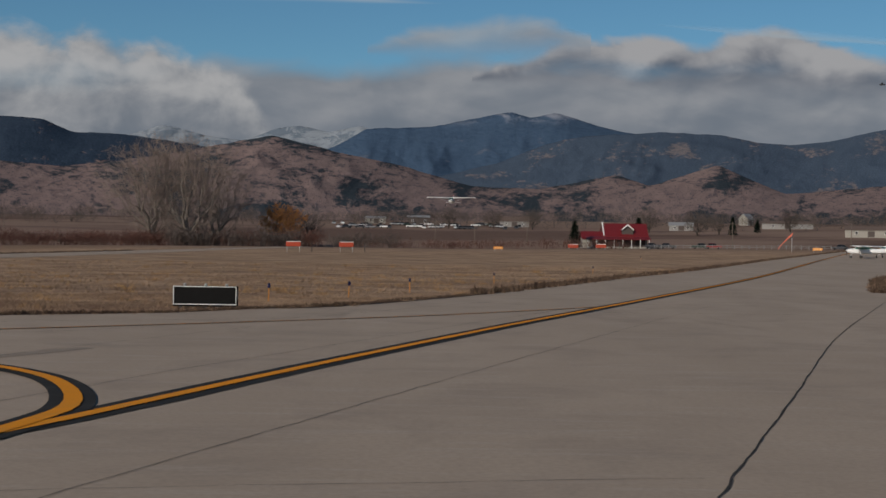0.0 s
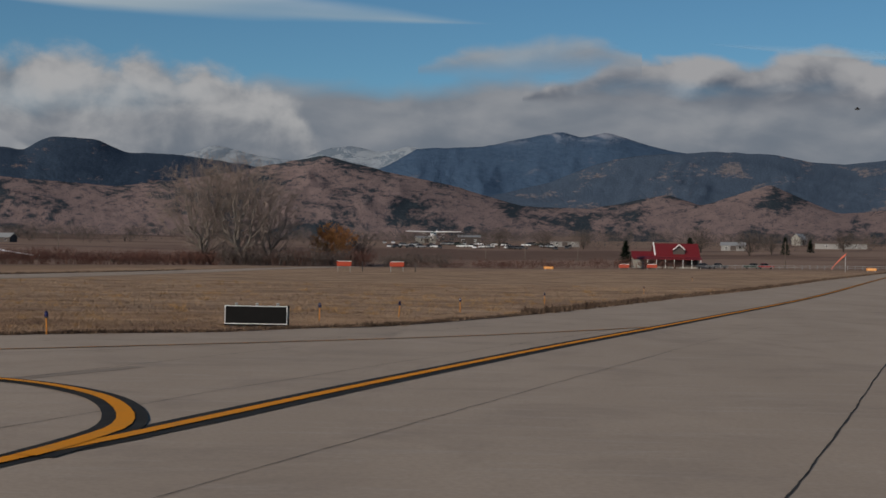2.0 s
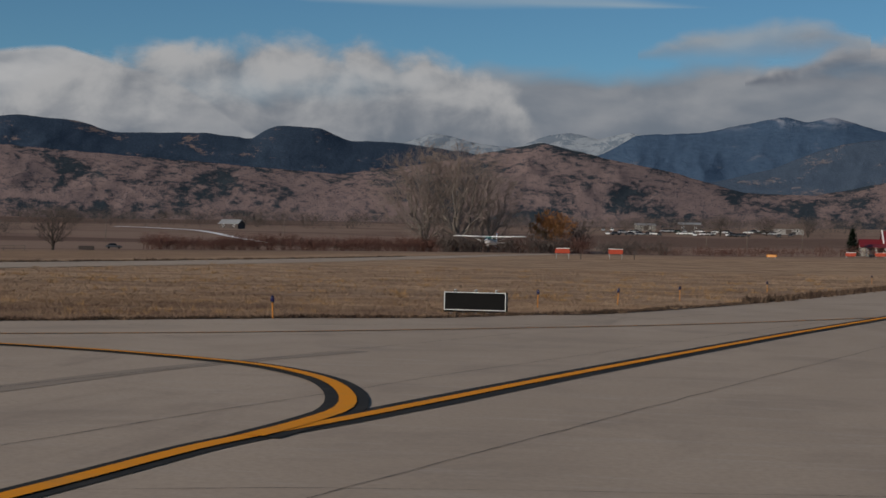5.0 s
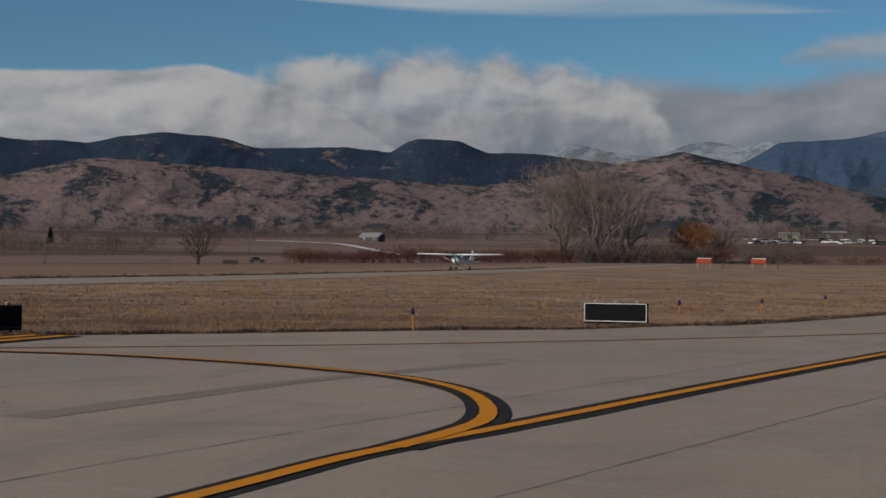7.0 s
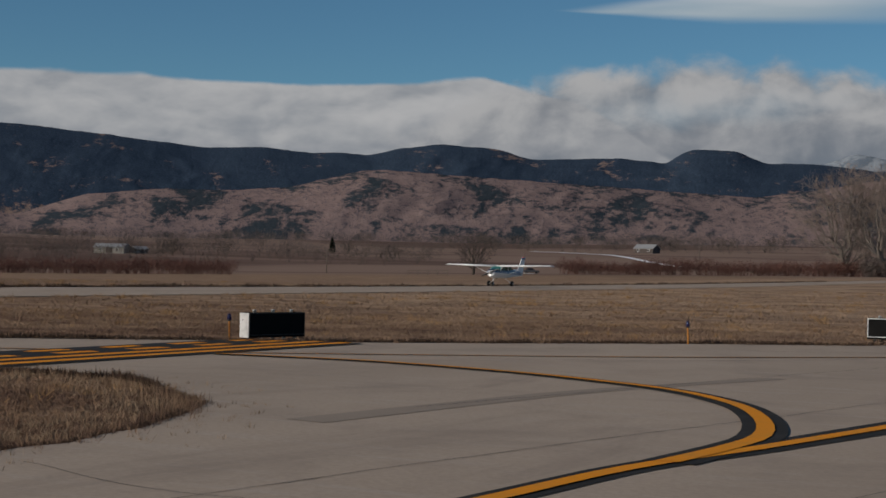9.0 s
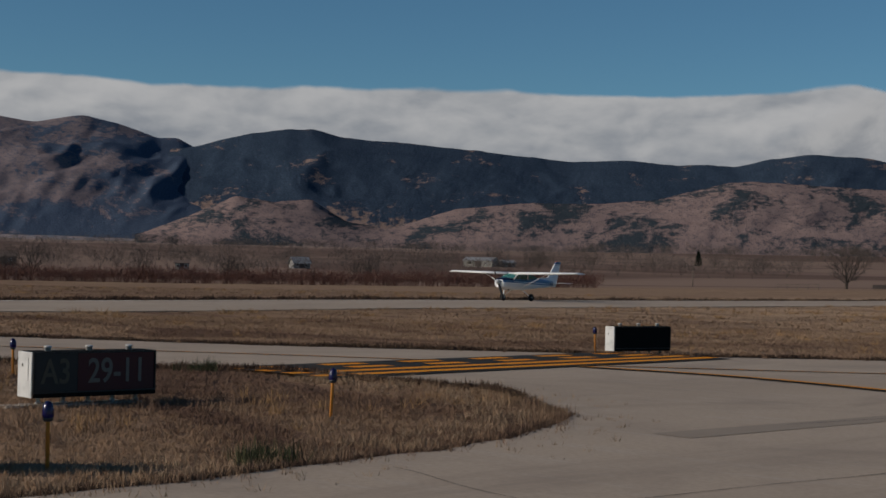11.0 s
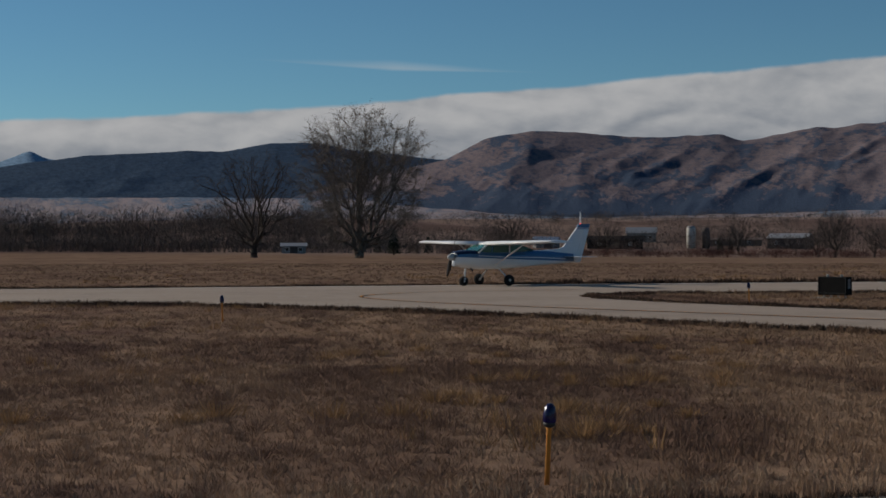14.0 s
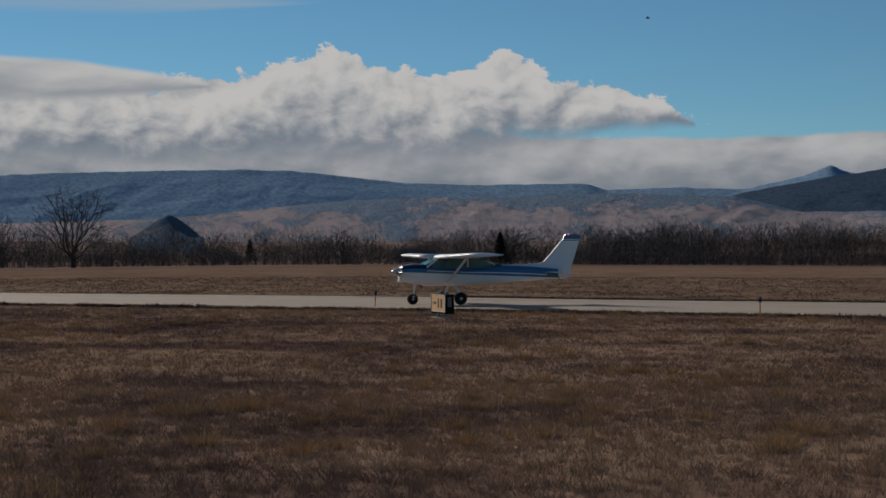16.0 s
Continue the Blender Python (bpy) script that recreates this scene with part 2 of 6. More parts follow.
def make_cloud(name, seed, white, grey, soft, puffy=0.5, stretch=0.8, grain=0.9, relief=1.0, thin=0.0, foot=0.30, crisp=0.5, lift=0.6):
    """Glowing cloud of the far backdrop. Two maps: 'sheet' runs from its foot (0) to its top (1), 'sky' is in degrees."""
    m = Mat(name)
    uv, deg = m.n("ShaderNodeUVMap"), m.n("ShaderNodeUVMap")
    uv.uv_map, deg.uv_map = "sheet", "sky"
    sp = m.n("ShaderNodeSeparateXYZ")
    m.link(uv.outputs[0], sp.inputs[0])
    v, room = sp.outputs["Y"], sp.outputs["X"]

    def at(scale, dx, dy, detail, rough, warp):
        mp = m.n("ShaderNodeMapping")
        mp.inputs["Location"].default_value = (seed + dx * stretch, seed * 0.37 + dy, 0)
        mp.inputs["Scale"].default_value = (stretch, 1.0, 1.0)
        m.link(deg.outputs[0], mp.inputs["Vector"])
        return m.noise(mp.outputs[0], scale, detail, rough, warp)

    low = at(0.28, 0, 0, 3, 0.5, 0.2)
    puff = at(grain, 0, 0, 9, crisp, 0.25)
    lit = m.math("SUBTRACT", at(grain, 0, 0, 6, 0.5, 0.25), at(grain, 0.28, 0.24, 6, 0.5, 0.25))
    wide = m.math("SUBTRACT", at(0.42, 0, 0, 4, 0.45, 0.5), at(0.42, 0.6, 0.6, 4, 0.45, 0.5))
    shape = m.math("ADD", m.math("MULTIPLY", m.math("SUBTRACT", low, 0.5), puffy * 1.6), m.math("MULTIPLY", m.math("SUBTRACT", puff, 0.5), puffy * 2.4))
    edge = m.math("ADD", m.math("MULTIPLY", m.math("SUBTRACT", 1.0, v), room), shape)
    alpha = m.math("MULTIPLY", m.ramp(edge, 0.0, soft), m.ramp(m.math("ADD", v, m.math("MULTIPLY", m.math("SUBTRACT", puff, 0.5), 0.35)), 0.0, foot))
    if thin:
        alpha = m.math("MULTIPLY", alpha, m.math("ADD", 1.0 - thin, m.math("MULTIPLY", m.ramp(low, 0.36, 0.58), thin)))
    # Sunlit tops and flanks and shaded undersides are painted into the glow.
    body = m.math("ADD", m.math("MULTIPLY", m.ramp(v, 0.20, 0.88), lift), m.math("MULTIPLY", lit, 0.8 * relief))
    body = m.math("ADD", body, m.math("MULTIPLY", wide, 1.2 * relief))
    body = m.math("ADD", body, m.math("MULTIPLY", m.math("SUBTRACT", puff, 0.5), 1.1 * relief))
    col = m.mix(m.ramp(m.math("ADD", body, 0.12), 0.0, 0.95), grey, white)
    glow = m.n("ShaderNodeEmission")
    m.link(col, glow.inputs["Color"])
    clear = m.n("ShaderNodeBsdfTransparent")
    mix = m.n("ShaderNodeMixShader")
    m.link(alpha, mix.inputs[0])
    m.link(clear.outputs[0], mix.inputs[1])
    m.link(glow.outputs[0], mix.inputs[2])
    m.link(mix.outputs[0], m.t.nodes["Material Output"].inputs["Surface"])
    return m.m


def make_bark(name, a, b, scale=3.0):
    m = Mat(name, 0.95, 0, 0.1)
    n1 = m.noise(m.local(1, 1, 0.25), scale, 6, 0.7)
    m.color(m.mix(m.ramp(n1, 0.35, 0.65), a, b)).bump(n1, 0.6, 0.03)
    return m.m


def make_twigs(name, a, b):
    m = Mat(name, 0.95, 0, 0.05)
    geo = m.n("ShaderNodeNewGeometry")
    m.color(m.mix(geo.outputs["Random Per Island"], a, b))
    return m.m


def make_glass(name, col, rough=0.05):
    m = Mat(name, rough, 0, 0.6)
    m.b.inputs["Transmission Weight"].default_value = 0.5
    m.b.inputs["IOR"].default_value = 1.45
    n1 = m.noise(m.local(), 5, 2)
    m.color(m.mix(m.ramp(n1, 0.3, 0.8), col, tuple(0.8 * c for c in col)))
    return m.m


GROUND = make_ground()
BLADES = make_blades("straw_blades", (0.30, 0.215, 0.135), (0.15, 0.105, 0.07), 0.15)
WEEDS = make_blades("russet_blades", (0.19, 0.12, 0.09), (0.070, 0.045, 0.038), 0.5)
GOLD = make_blades("golden_blades", (0.43, 0.265, 0.125), (0.26, 0.155, 0.075), 0.85)
PALE = make_blades("pale_blades", (0.46, 0.36, 0.25), (0.28, 0.20, 0.13), 0.5)
GREEN = make_blades("evergreen_blades", (0.04, 0.06, 0.03), (0.02, 0.035, 0.018), 0.85)
CONCRETE = make_concrete()
YELLOW = make_mark("yellow_mark", (0.68, 0.250, 0.012), (0.40, 0.22, 0.06))
BLACK = make_mark("black_mark", (0.026, 0.024, 0.022), (0.060, 0.054, 0.048))
WHITE_MARK = make_mark("white_mark", (0.62, 0.60, 0.56), (0.36, 0.34, 0.31))
TAR = make_mark("tar_seam", (0.040, 0.036, 0.033), (0.09, 0.08, 0.072))
# Soil tone that also carries the shade under the grass edge.
SOIL_SHADE = make_mark("soil_and_shade", (0.050, 0.036, 0.028), (0.10, 0.070, 0.050))
STAIN = make_mark("rubber_stain", (0.255, 0.208, 0.168), (0.29, 0.24, 0.192))
GRIT = make_mark("gravel_pad", (0.34, 0.31, 0.28), (0.22, 0.20, 0.175))
# Near-black blades: shade along the paving edge put into the colour.
EDGE_SHADE = make_blades("shade_blades", (0.085, 0.058, 0.045), (0.030, 0.020, 0.016), 0.85)


# ---- building helpers ----
def away(turn, d, z=0.0):
    """A place at that turn (degrees, left of the first view) and distance."""
    return Vector((-math.sin(radians(turn)) * d, math.cos(radians(turn)) * d, z))


def terrain(x, y):
    """Height of the ground: level near by, gently rolling, then climbing towards the foothills."""
    x, y = np.asarray(x, float), np.asarray(y, float)
    d = np.hypot(x, y)
    turn = np.degrees(np.arctan2(-x, y))
    far = -0.35 - 2.05 * np.cos(np.radians((np.clip(turn, -55, 125) - 55) * 180 / 55)) + 0.13 * np.clip(-turn, 0, 20)
    far = far - 1.75 * np.clip((turn - 62) / 42, 0, 1)
    s = np.clip((d - 60) / 360, 0, 1)
    z = far * s * s * (3 - 2 * s) - 0.10 * np.clip((d - 42) / 14, 0, 1) * np.clip((turn - 42) / 12, 0, 1) * np.clip((112 - turn) / 14, 0, 1)
    low = 1 - 0.65 * np.clip((turn - 88) / 12, 0, 1)
    z = z + 0.040 * low * np.clip(d - 430, 0, 370) + 0.014 * np.clip(d - 800, 0, 330) + 0.018 * np.clip(d - 1130, 0, 900)
    return z + 0.5 * np.sin(d / 90 + turn * 0.35) * np.clip((d - 500) / 500, 0, 1)


def ground_z(p):
    return float(terrain(p[0], p[1]))


def part(name, bm, material, parent=None, label=""):
    """Links a bmesh as one mesh object under a thing or a part."""
    me = bpy.data.meshes.new(name)
    bm.to_mesh(me)
    bm.free()
    mats = material if isinstance(material, (list, tuple)) else [material]
    for mt in mats:
        me.materials.append(mt)
    ob = new(name, me)
    if parent:
        ob.parent = parent
    if label:
        ob["label"] = label
    return ob


def soup(name, verts, faces, material, parent=None):
    """A mesh from computed vertices and faces."""
    me = bpy.data.meshes.new(name)
    me.from_pydata([tuple(v) for v in verts], [], [tuple(f) for f in faces])
    me.materials.append(material)
    ob = new(name, me)
    if parent:
        ob.parent = parent
    return ob


def thing(name, m, label, category, group="", kind=""):
    """An Empty at the base of a thing."""
    ob = new(name)
    ob.matrix_basis = m
    return tagged(ob, label, category, group, kind)


def box(bm, cx, cy, cz, sx, sy, sz, bevel=0.0, m=None):
    """A box by centre and size, bevelled."""
    r = bmesh.ops.create_cube(bm, size=1)
    vs = r["verts"]
    bmesh.ops.scale(bm, vec=(sx, sy, sz), verts=vs)
    if bevel:
        es = {e for v in vs for e in v.link_edges}
        r = bmesh.ops.bevel(bm, geom=list(es), offset=bevel, segments=2, affect="EDGES", clamp_overlap=True)
        vs = list({v for f in r["faces"] for v in f.verts} | {v for v in vs if v.is_valid})
    bmesh.ops.translate(bm, vec=(cx, cy, cz), verts=vs)
    if m is not None:
        bmesh.ops.transform(bm, matrix=m, verts=vs)
    return vs


def boxed(*args, **kw):
    bm = bmesh.new()
    box(bm, *args, **kw)
    return bm


def tube(bm, a, b, ra, rb, n=8, caps=True):
    """A tapered round bar from a to b."""
    a, b = Vector(a), Vector(b)
    q = (b - a).to_track_quat("Z", "Y")
    rings = []
    for c, r in ((a, ra), (b, rb)):
        rings.append([bm.verts.new(c + q @ Vector((r * math.cos(k * math.tau / n), r * math.sin(k * math.tau / n), 0))) for k in range(n)])
    for k in range(n):
        f = bm.faces.new((rings[0][k], rings[0][(k + 1) % n], rings[1][(k + 1) % n], rings[1][k]))
        f.smooth = n > 5
    if caps:
        bm.faces.new(rings[0][::-1])
        bm.faces.new(rings[1])


def tubed(*args, **kw):
    bm = bmesh.new()
    tube(bm, *args, **kw)
    return bm


def lathe(profile, n=16):
    """A turned shape: (radius, z) from bottom to top."""
    bm = bmesh.new()
    rings = [[bm.verts.new((r * math.cos(k * math.tau / n), r * math.sin(k * math.tau / n), z)) for k in range(n)] for r, z in profile]
    for lo, hi in zip(rings, rings[1:]):
        for k in range(n):
            bm.faces.new((lo[k], lo[(k + 1) % n], hi[(k + 1) % n], hi[k])).smooth = True
    bm.faces.new(rings[0][::-1])
    bm.faces.new(rings[-1])
    return bm


def loft(rings, caps=True, smooth=True):
    bm = bmesh.new()
    vs = [[bm.verts.new(p) for p in ring] for ring in rings]
    n = len(vs[0])
    for lo, hi in zip(vs, vs[1:]):
        for k in range(n):
            bm.faces.new((lo[k], lo[(k + 1) % n], hi[(k + 1) % n], hi[k])).smooth = smooth
    if caps:
        bm.faces.new(vs[0][::-1])
        bm.faces.new(vs[-1])
    bmesh.ops.recalc_face_normals(bm, faces=bm.faces)
    return bm


def slab(outline, depth):
    """A solid plate from an outline in a plane: list of corners and the vector of its thickness."""
    bm = bmesh.new()
    lo = [bm.verts.new(p) for p in outline]
    hi = [bm.verts.new(Vector(p) + Vector(depth)) for p in outline]
    bm.faces.new(lo[::-1])
    bm.faces.new(hi)
    for k in range(len(lo)):
        bm.faces.new((lo[k], lo[(k + 1) % len(lo)], hi[(k + 1) % len(lo)], hi[k]))
    bmesh.ops.recalc_face_normals(bm, faces=bm.faces)
    return bm


def spline(points, step):
    """Evenly spaced points on a smooth line through plan points."""
    p = np.array(points, float)
    p = np.vstack([2 * p[0] - p[1], p, 2 * p[-1] - p[-2]])
    out = []
    for i in range(1, len(p) - 2):
        n = max(2, int(np.linalg.norm(p[i + 1] - p[i]) / step))
        for k in range(n):
            s = k / n
            out.append(0.5 * (2 * p[i] + (p[i + 1] - p[i - 1]) * s + (2 * p[i - 1] - 5 * p[i] + 4 * p[i + 1] - p[i + 2]) * s * s + (3 * p[i] - p[i - 1] - 3 * p[i + 1] + p[i + 2]) * s ** 3))
    return np.array(out + [p[-2]])


def ribbon(name, points, width, lift, material, step=0.5, wob=0.0, seed=1, parent=None, thick=0.0):
    """A painted or poured line on the ground; width: metres, or a function of the share of its length."""
    c = spline(points, step)
    tang = np.gradient(c, axis=0)
    tang /= np.linalg.norm(tang, axis=1)[:, None] + 1e-9
    side = np.stack([-tang[:, 1], tang[:, 0]], 1)
    rng = np.random.default_rng(seed)
    if wob:
        jit = np.convolve(rng.normal(0, wob, len(c) + 4), np.ones(3) / 3, "same")[2:-2]
        c = c + side * jit[:, None]
    w = np.array([width(k / (len(c) - 1)) if callable(width) else width for k in range(len(c))])
    if wob > 0.01:
        w = w * rng.uniform(0.5, 1.3, len(c))
    l, r = c + side * w[:, None] / 2, c - side * w[:, None] / 2
    n = len(c)
    pts = np.vstack([l, r])
    z = terrain(pts[:, 0], pts[:, 1]) + lift
    return soup(name, np.column_stack([pts, z]), [(k, k + n, k + n + 1, k + 1) for k in range(n - 1)], material, parent)


def inside(poly, x, y):
    """Which plan points lie in the polygon."""
    p = np.array(poly, float)
    hit = np.zeros(len(x), bool)
    j = len(p) - 1
    for i in range(len(p)):
        cross = ((p[i, 1] > y) != (p[j, 1] > y)) & (x < (p[j, 0] - p[i, 0]) * (y - p[i, 1]) / (p[j, 1] - p[i, 1] + 1e-12) + p[i, 0])
        hit ^= cross
        j = i
    return hit


def paving(name, outline, lift, material, cell, label):
    """Paving draped on the ground: a plate with a rough edge."""
    bm = bmesh.new()
    vs = [bm.verts.new((x, y, 0)) for x, y in outline]
    es = [bm.edges.new((vs[k], vs[(k + 1) % len(vs)])) for k in range(len(vs))]
    bmesh.ops.triangle_fill(bm, edges=es, use_beauty=True)
    for _ in range(9):
        long = [e for e in bm.edges if e.calc_length() > cell * (1 + (e.verts[0].co.length + e.verts[1].co.length) / 160)]
        if not long:
            break
        bmesh.ops.subdivide_edges(bm, edges=long, cuts=1)
        bmesh.ops.triangulate(bm, faces=[f for f in bm.faces if len(f.verts) > 3])
    for v in bm.verts:
        v.co.z = ground_z(v.co) + lift
    rim = [e for e in bm.edges if e.is_boundary]
    r = bmesh.ops.extrude_edge_only(bm, edges=rim)
    for v in r["geom"]:
        if isinstance(v, bmesh.types.BMVert):
            v.co.z -= lift + 0.12
    bmesh.ops.recalc_face_normals(bm, faces=bm.faces)
    ob = part(name, bm, material)
    return tagged(ob, label, "pavement", kind="structure")


# ---- ground ----
def make_field():
    turns = [*range(-180, -30, 6), *np.arange(-30, 136, 1.0), *range(136, 181, 6)]
    dists = [0.0]
    d = 3.0
    while d < 4900:
        dists.append(d)
        d *= 1.045 if d < 700 else 1.07
    dists.append(4950)
    verts, faces = [], []
    for d in dists:
        for a in turns:
            p = away(a, d)
            verts.append((p.x, p.y, 0))
    v = np.array(verts)
    v[:, 2] = terrain(v[:, 0], v[:, 1]) - 0.03
    n = len(turns)
    for i in range(len(dists) - 1):
        for k in range(n - 1):
            if i:
                faces.append((i * n + k, i * n + k + 1, (i + 1) * n + k + 1, (i + 1) * n + k))
            else:
                faces.append((k, n + k + 1, n + k))
    ob = soup("ground", v, faces, GROUND)
    for f in ob.data.polygons:
        f.use_smooth = True
    tagged(ob, "dry tan winter grassland reaching to the foothills", "ground", kind="structure")


make_field()

# apron with the parallel taxiway running off to the horizon
FIELD_EDGE = [(118, 420), (80, 300), (38.6, 180), (10.8, 88), (1.3, 51.3), (-2.7, 39.0), (-4.6, 36.6), (-6.2, 33.8), (-9.2, 31.4), (-12.4, 28.1), (-15.4, 25.4), (-17.2, 24.3), (-21.6, 20.9), (-26.2, 18.3), (-30.3, 15.7), (-35.9, 12.4), (-39.5, 11.2), (-41.0, 11.2), (-42.2, 11.9), (-43.9, 14.0), (-43.6, 18.0), (-41.4, 36.0)]
RUNWAY_NEAR = [(-41.6, 76.0), (-36.5, 260), (-31.5, 380)]
RUNWAY_FAR = [(-37.0, 380), (-43.5, 260), (-53.6, 92), (-57.0, 14), (-56.2, -20), (-59.0, -90), (-66, -260), (-78, -560)]
NEAR_SIDE = [(-64, -560), (-52, -260), (-46.0, -90), (-43.2, -40), (-41.6, -20), (-41.2, -11.6), (-40.2, -5.0), (-38.2, 0.0), (-34.8, 3.7), (-29.1, 8.1), (-23.4, 11.6), (-20.7, 13.2), (-18.1, 14.7), (-16.6, 15.7), (-15.3, 15.9), (-13.9, 15.8), (-12.4, 15.7), (-10.9, 14.8), (-9.5, 13.5), (-8.9, 12.4), (-8.4, 10.6), (-8.3, 8.7), (-8.3, 7.0), (-8.45, 5.0), (-8.45, 1.6), (-7.9, -1.2), (-6.4, -5), (-3.6, -9), (2, -18), (16, -90)]
OUTER = [(70, -90), (70, 20), (18, 62), (26, 90), (60, 180), (104, 300), (144, 420)]
PAVED = FIELD_EDGE + RUNWAY_NEAR + RUNWAY_FAR + NEAR_SIDE + OUTER
def smooth_edge(outline):
    """Rounds the corners of the near edges and roughens them a little."""
    rng = np.random.default_rng(5)
    out = []
    n = len(outline)
    for k in range(n):
        a, b = np.array(outline[k]), np.array(outline[(k + 1) % n])
        near = min(np.hypot(*a), np.hypot(*b)) < 60 and np.linalg.norm(b - a) < 30
        m = max(1, int(np.linalg.norm(b - a) / 0.5)) if near else 1
        for i in range(m):
            s = i / m
            out.append(tuple(a + (b - a) * s + (rng.normal(0, 0.05, 2) if near else 0)))
    return out


EDGE = smooth_edge(PAVED)
paving("pavement", EDGE, 0.0, CONCRETE, 6.0, "pale grey-brown concrete apron, taxiways and runway, worn and stained")


def marking(name, label):
    ob = new(name)
    return tagged(ob, label, "marking", kind="structure")


def centreline(name, points, wide, stripe, label, lift=0.006, step=0.4):
    """A yellow line between two black borders."""
    top = marking(name, label)
    ribbon("border", points, wide, lift, BLACK, step, 0.006, 3, top)
    ribbon("stripe", points, stripe, lift + 0.010, YELLOW, step, 0.003, 4, top)
    return top


MAIN_LINE = [(-5.1, 1.0), (-4.53, 5.5), (-4.05, 9.0), (-3.77, 11.1), (-3.28, 12.9), (-3.1, 13.6), (-1.45, 20.1), (1.4, 30.6), (3.8, 38.9), (17.4, 86), (48, 190), (100, 355), (128, 440)]
centreline("taxiway_line", MAIN_LINE, lambda s: 0.54 - 0.15 * min(1.0, max(0.0, (13.5 - 447 * s) / 4)), 0.17, "yellow taxiway centreline with black borders on concrete")
centreline("turn_line", [(-3.62, 11.6), (-3.48, 12.8), (-3.46, 14.0), (-3.84, 15.55), (-4.58, 17.2), (-5.80, 18.7), (-7.4, 19.7), (-9.0, 20.4), (-11.6, 21.0), (-14.3, 20.8)], lambda s: 0.46 - 0.12 * s * s, lambda s: 0.20 - 0.10 * s, "curved yellow lead-in line with black borders on concrete", 0.011)
EDGE_LINE = [(4.3, 41.4), (1.2, 36.5), (-2.2, 32.0), (-7.7, 26.3), (-11.5, 23.3), (-14.4, 21.3), (-17.5, 19.6), (-20.4, 17.9), (-25.4, 14.6), (-30.8, 10.9), (-34.4, 8.3), (-38.5, 5.9), (-41.9, 5.0), (-44.6, 5.7), (-47.3, 8.3), (-48.6, 13)]
top = marking("edge_line", "thin yellow and black line along the taxiway edge")
ribbon("border", EDGE_LINE, 0.13, 0.007, BLACK, 0.6, 0.01, 6, top)
ribbon("stripe", EDGE_LINE, 0.05, 0.012, YELLOW, 0.6, 0.004, 7, top)


def hold_marking():
    """Four yellow lines on black across the connecting taxiway, two of them broken."""
    top = marking("hold_marking", "hold position marking, two solid and two dashed yellow lines on black")
    a, b = np.array((-16.05, 15.3)), np.array((-15.5, 25.6))
    u = (b - a) / np.linalg.norm(b - a)
    s = np.array((-u[1], u[0]))
    ribbon("border", [a - s * 0.1, b - s * 0.1], 2.6, 0.015, BLACK, 1.0, 0.0, 3, top)
    for off in (-1.0, -0.4):
        ribbon("stripe", [a + s * off, b + s * off], 0.28, 0.020, YELLOW, 0.5, 0.004, 4, top)
    for off in (0.2, 0.8):
        k = 0.0
        while k < 10:
            ribbon("dash", [a + s * off + u * k, a + s * off + u * (k + 0.9)], 0.28, 0.020, YELLOW, 0.4, 0.004, 4, top)
            k += 1.8
    return top


hold_marking()
top = marking("runway_edge_line", "white runway edge line beside the grass")
ribbon("stripe", [(-36.4, 370), (-42.7, 260), (-52.2, 92), (-55.9, 14), (-55.0, -20), (-57.8, -90), (-70, -400)], 0.22, 0.008, WHITE_MARK, 4.0, 0, 1, top)


def seams():
    """Tar-filled joints and cracks of the slabs."""
    lines = [
        ([(-2.75, 7.5), (-2.38, 9.03), (-1.65, 11.62), (0.5, 19.12), (4.79, 33.69), (8.2, 45)], 0.010),
        ([(1.2, 7.4), (1.77, 9.44), (3.67, 15.72), (7.89, 29.61), (14.81, 50.15)], 0.022),
        ([(-5.9, 7.4), (-4.88, 12.0), (-3.84, 15.9), (-3.2, 18.4), (-1.67, 23.6), (0.82, 31.83), (3.2, 39.5)], 0.012),
        ([(-7.4, 14.6), (-5.4, 22.3), (-3.6, 28.3)], 0.015),
        ([(-14, 21.9), (-9.2, 24.0), (-4.6, 29.2), (1.4, 44)], 0.014),
        ([(3.4, 37.6), (8, 38.2), (15, 39.0)], 0.035),
        ([(-7.8, 8.8), (-5.6, 8.2), (-2.4, 9.3), (1.8, 10.2)], 0.008),
        ([(-11, 27.2), (-5.2, 30.8), (-2.5, 33.0)], 0.02),
    ]
    top = marking("pavement_seam", "dark tar-sealed joints and cracks between concrete slabs")
    for k, (pts, w) in enumerate(lines):
        ribbon("seam", pts, w, 0.005, TAR, 0.25, 0.012, 20 + k, top)
    top = marking("pavement_stain", "broad darker band where paving was resealed")
    ribbon("stain", [(-7.6, 12.6), (-7.2, 15.0), (-6.6, 18.0), (-5.2, 22)], lambda s: 0.5 - 0.2 * s, 0.004, STAIN, 0.3, 0.0, 40, top)


def soil_shade_lips():
    lip = marking("soil_shade_lip", "dark lip of soil and painted edge shade where grass meets the concrete")
    # Flat dark ribbons: part bare soil, part edge shade put into the colour.
    ribbon("lip", FIELD_EDGE[1:19], lambda s: 0.24 + 0.6 * (1 - s) ** 4, 0.010, SOIL_SHADE, 0.5, 0.03, 61, lip)
    ribbon("lip", NEAR_SIDE[3:15], 0.14, 0.012, SOIL_SHADE, 0.4, 0.03, 62, lip)
    ribbon("lip", RUNWAY_FAR, 0.75, 0.010, SOIL_SHADE, 2.0, 0.05, 63, lip)


seams()
soil_shade_lips()


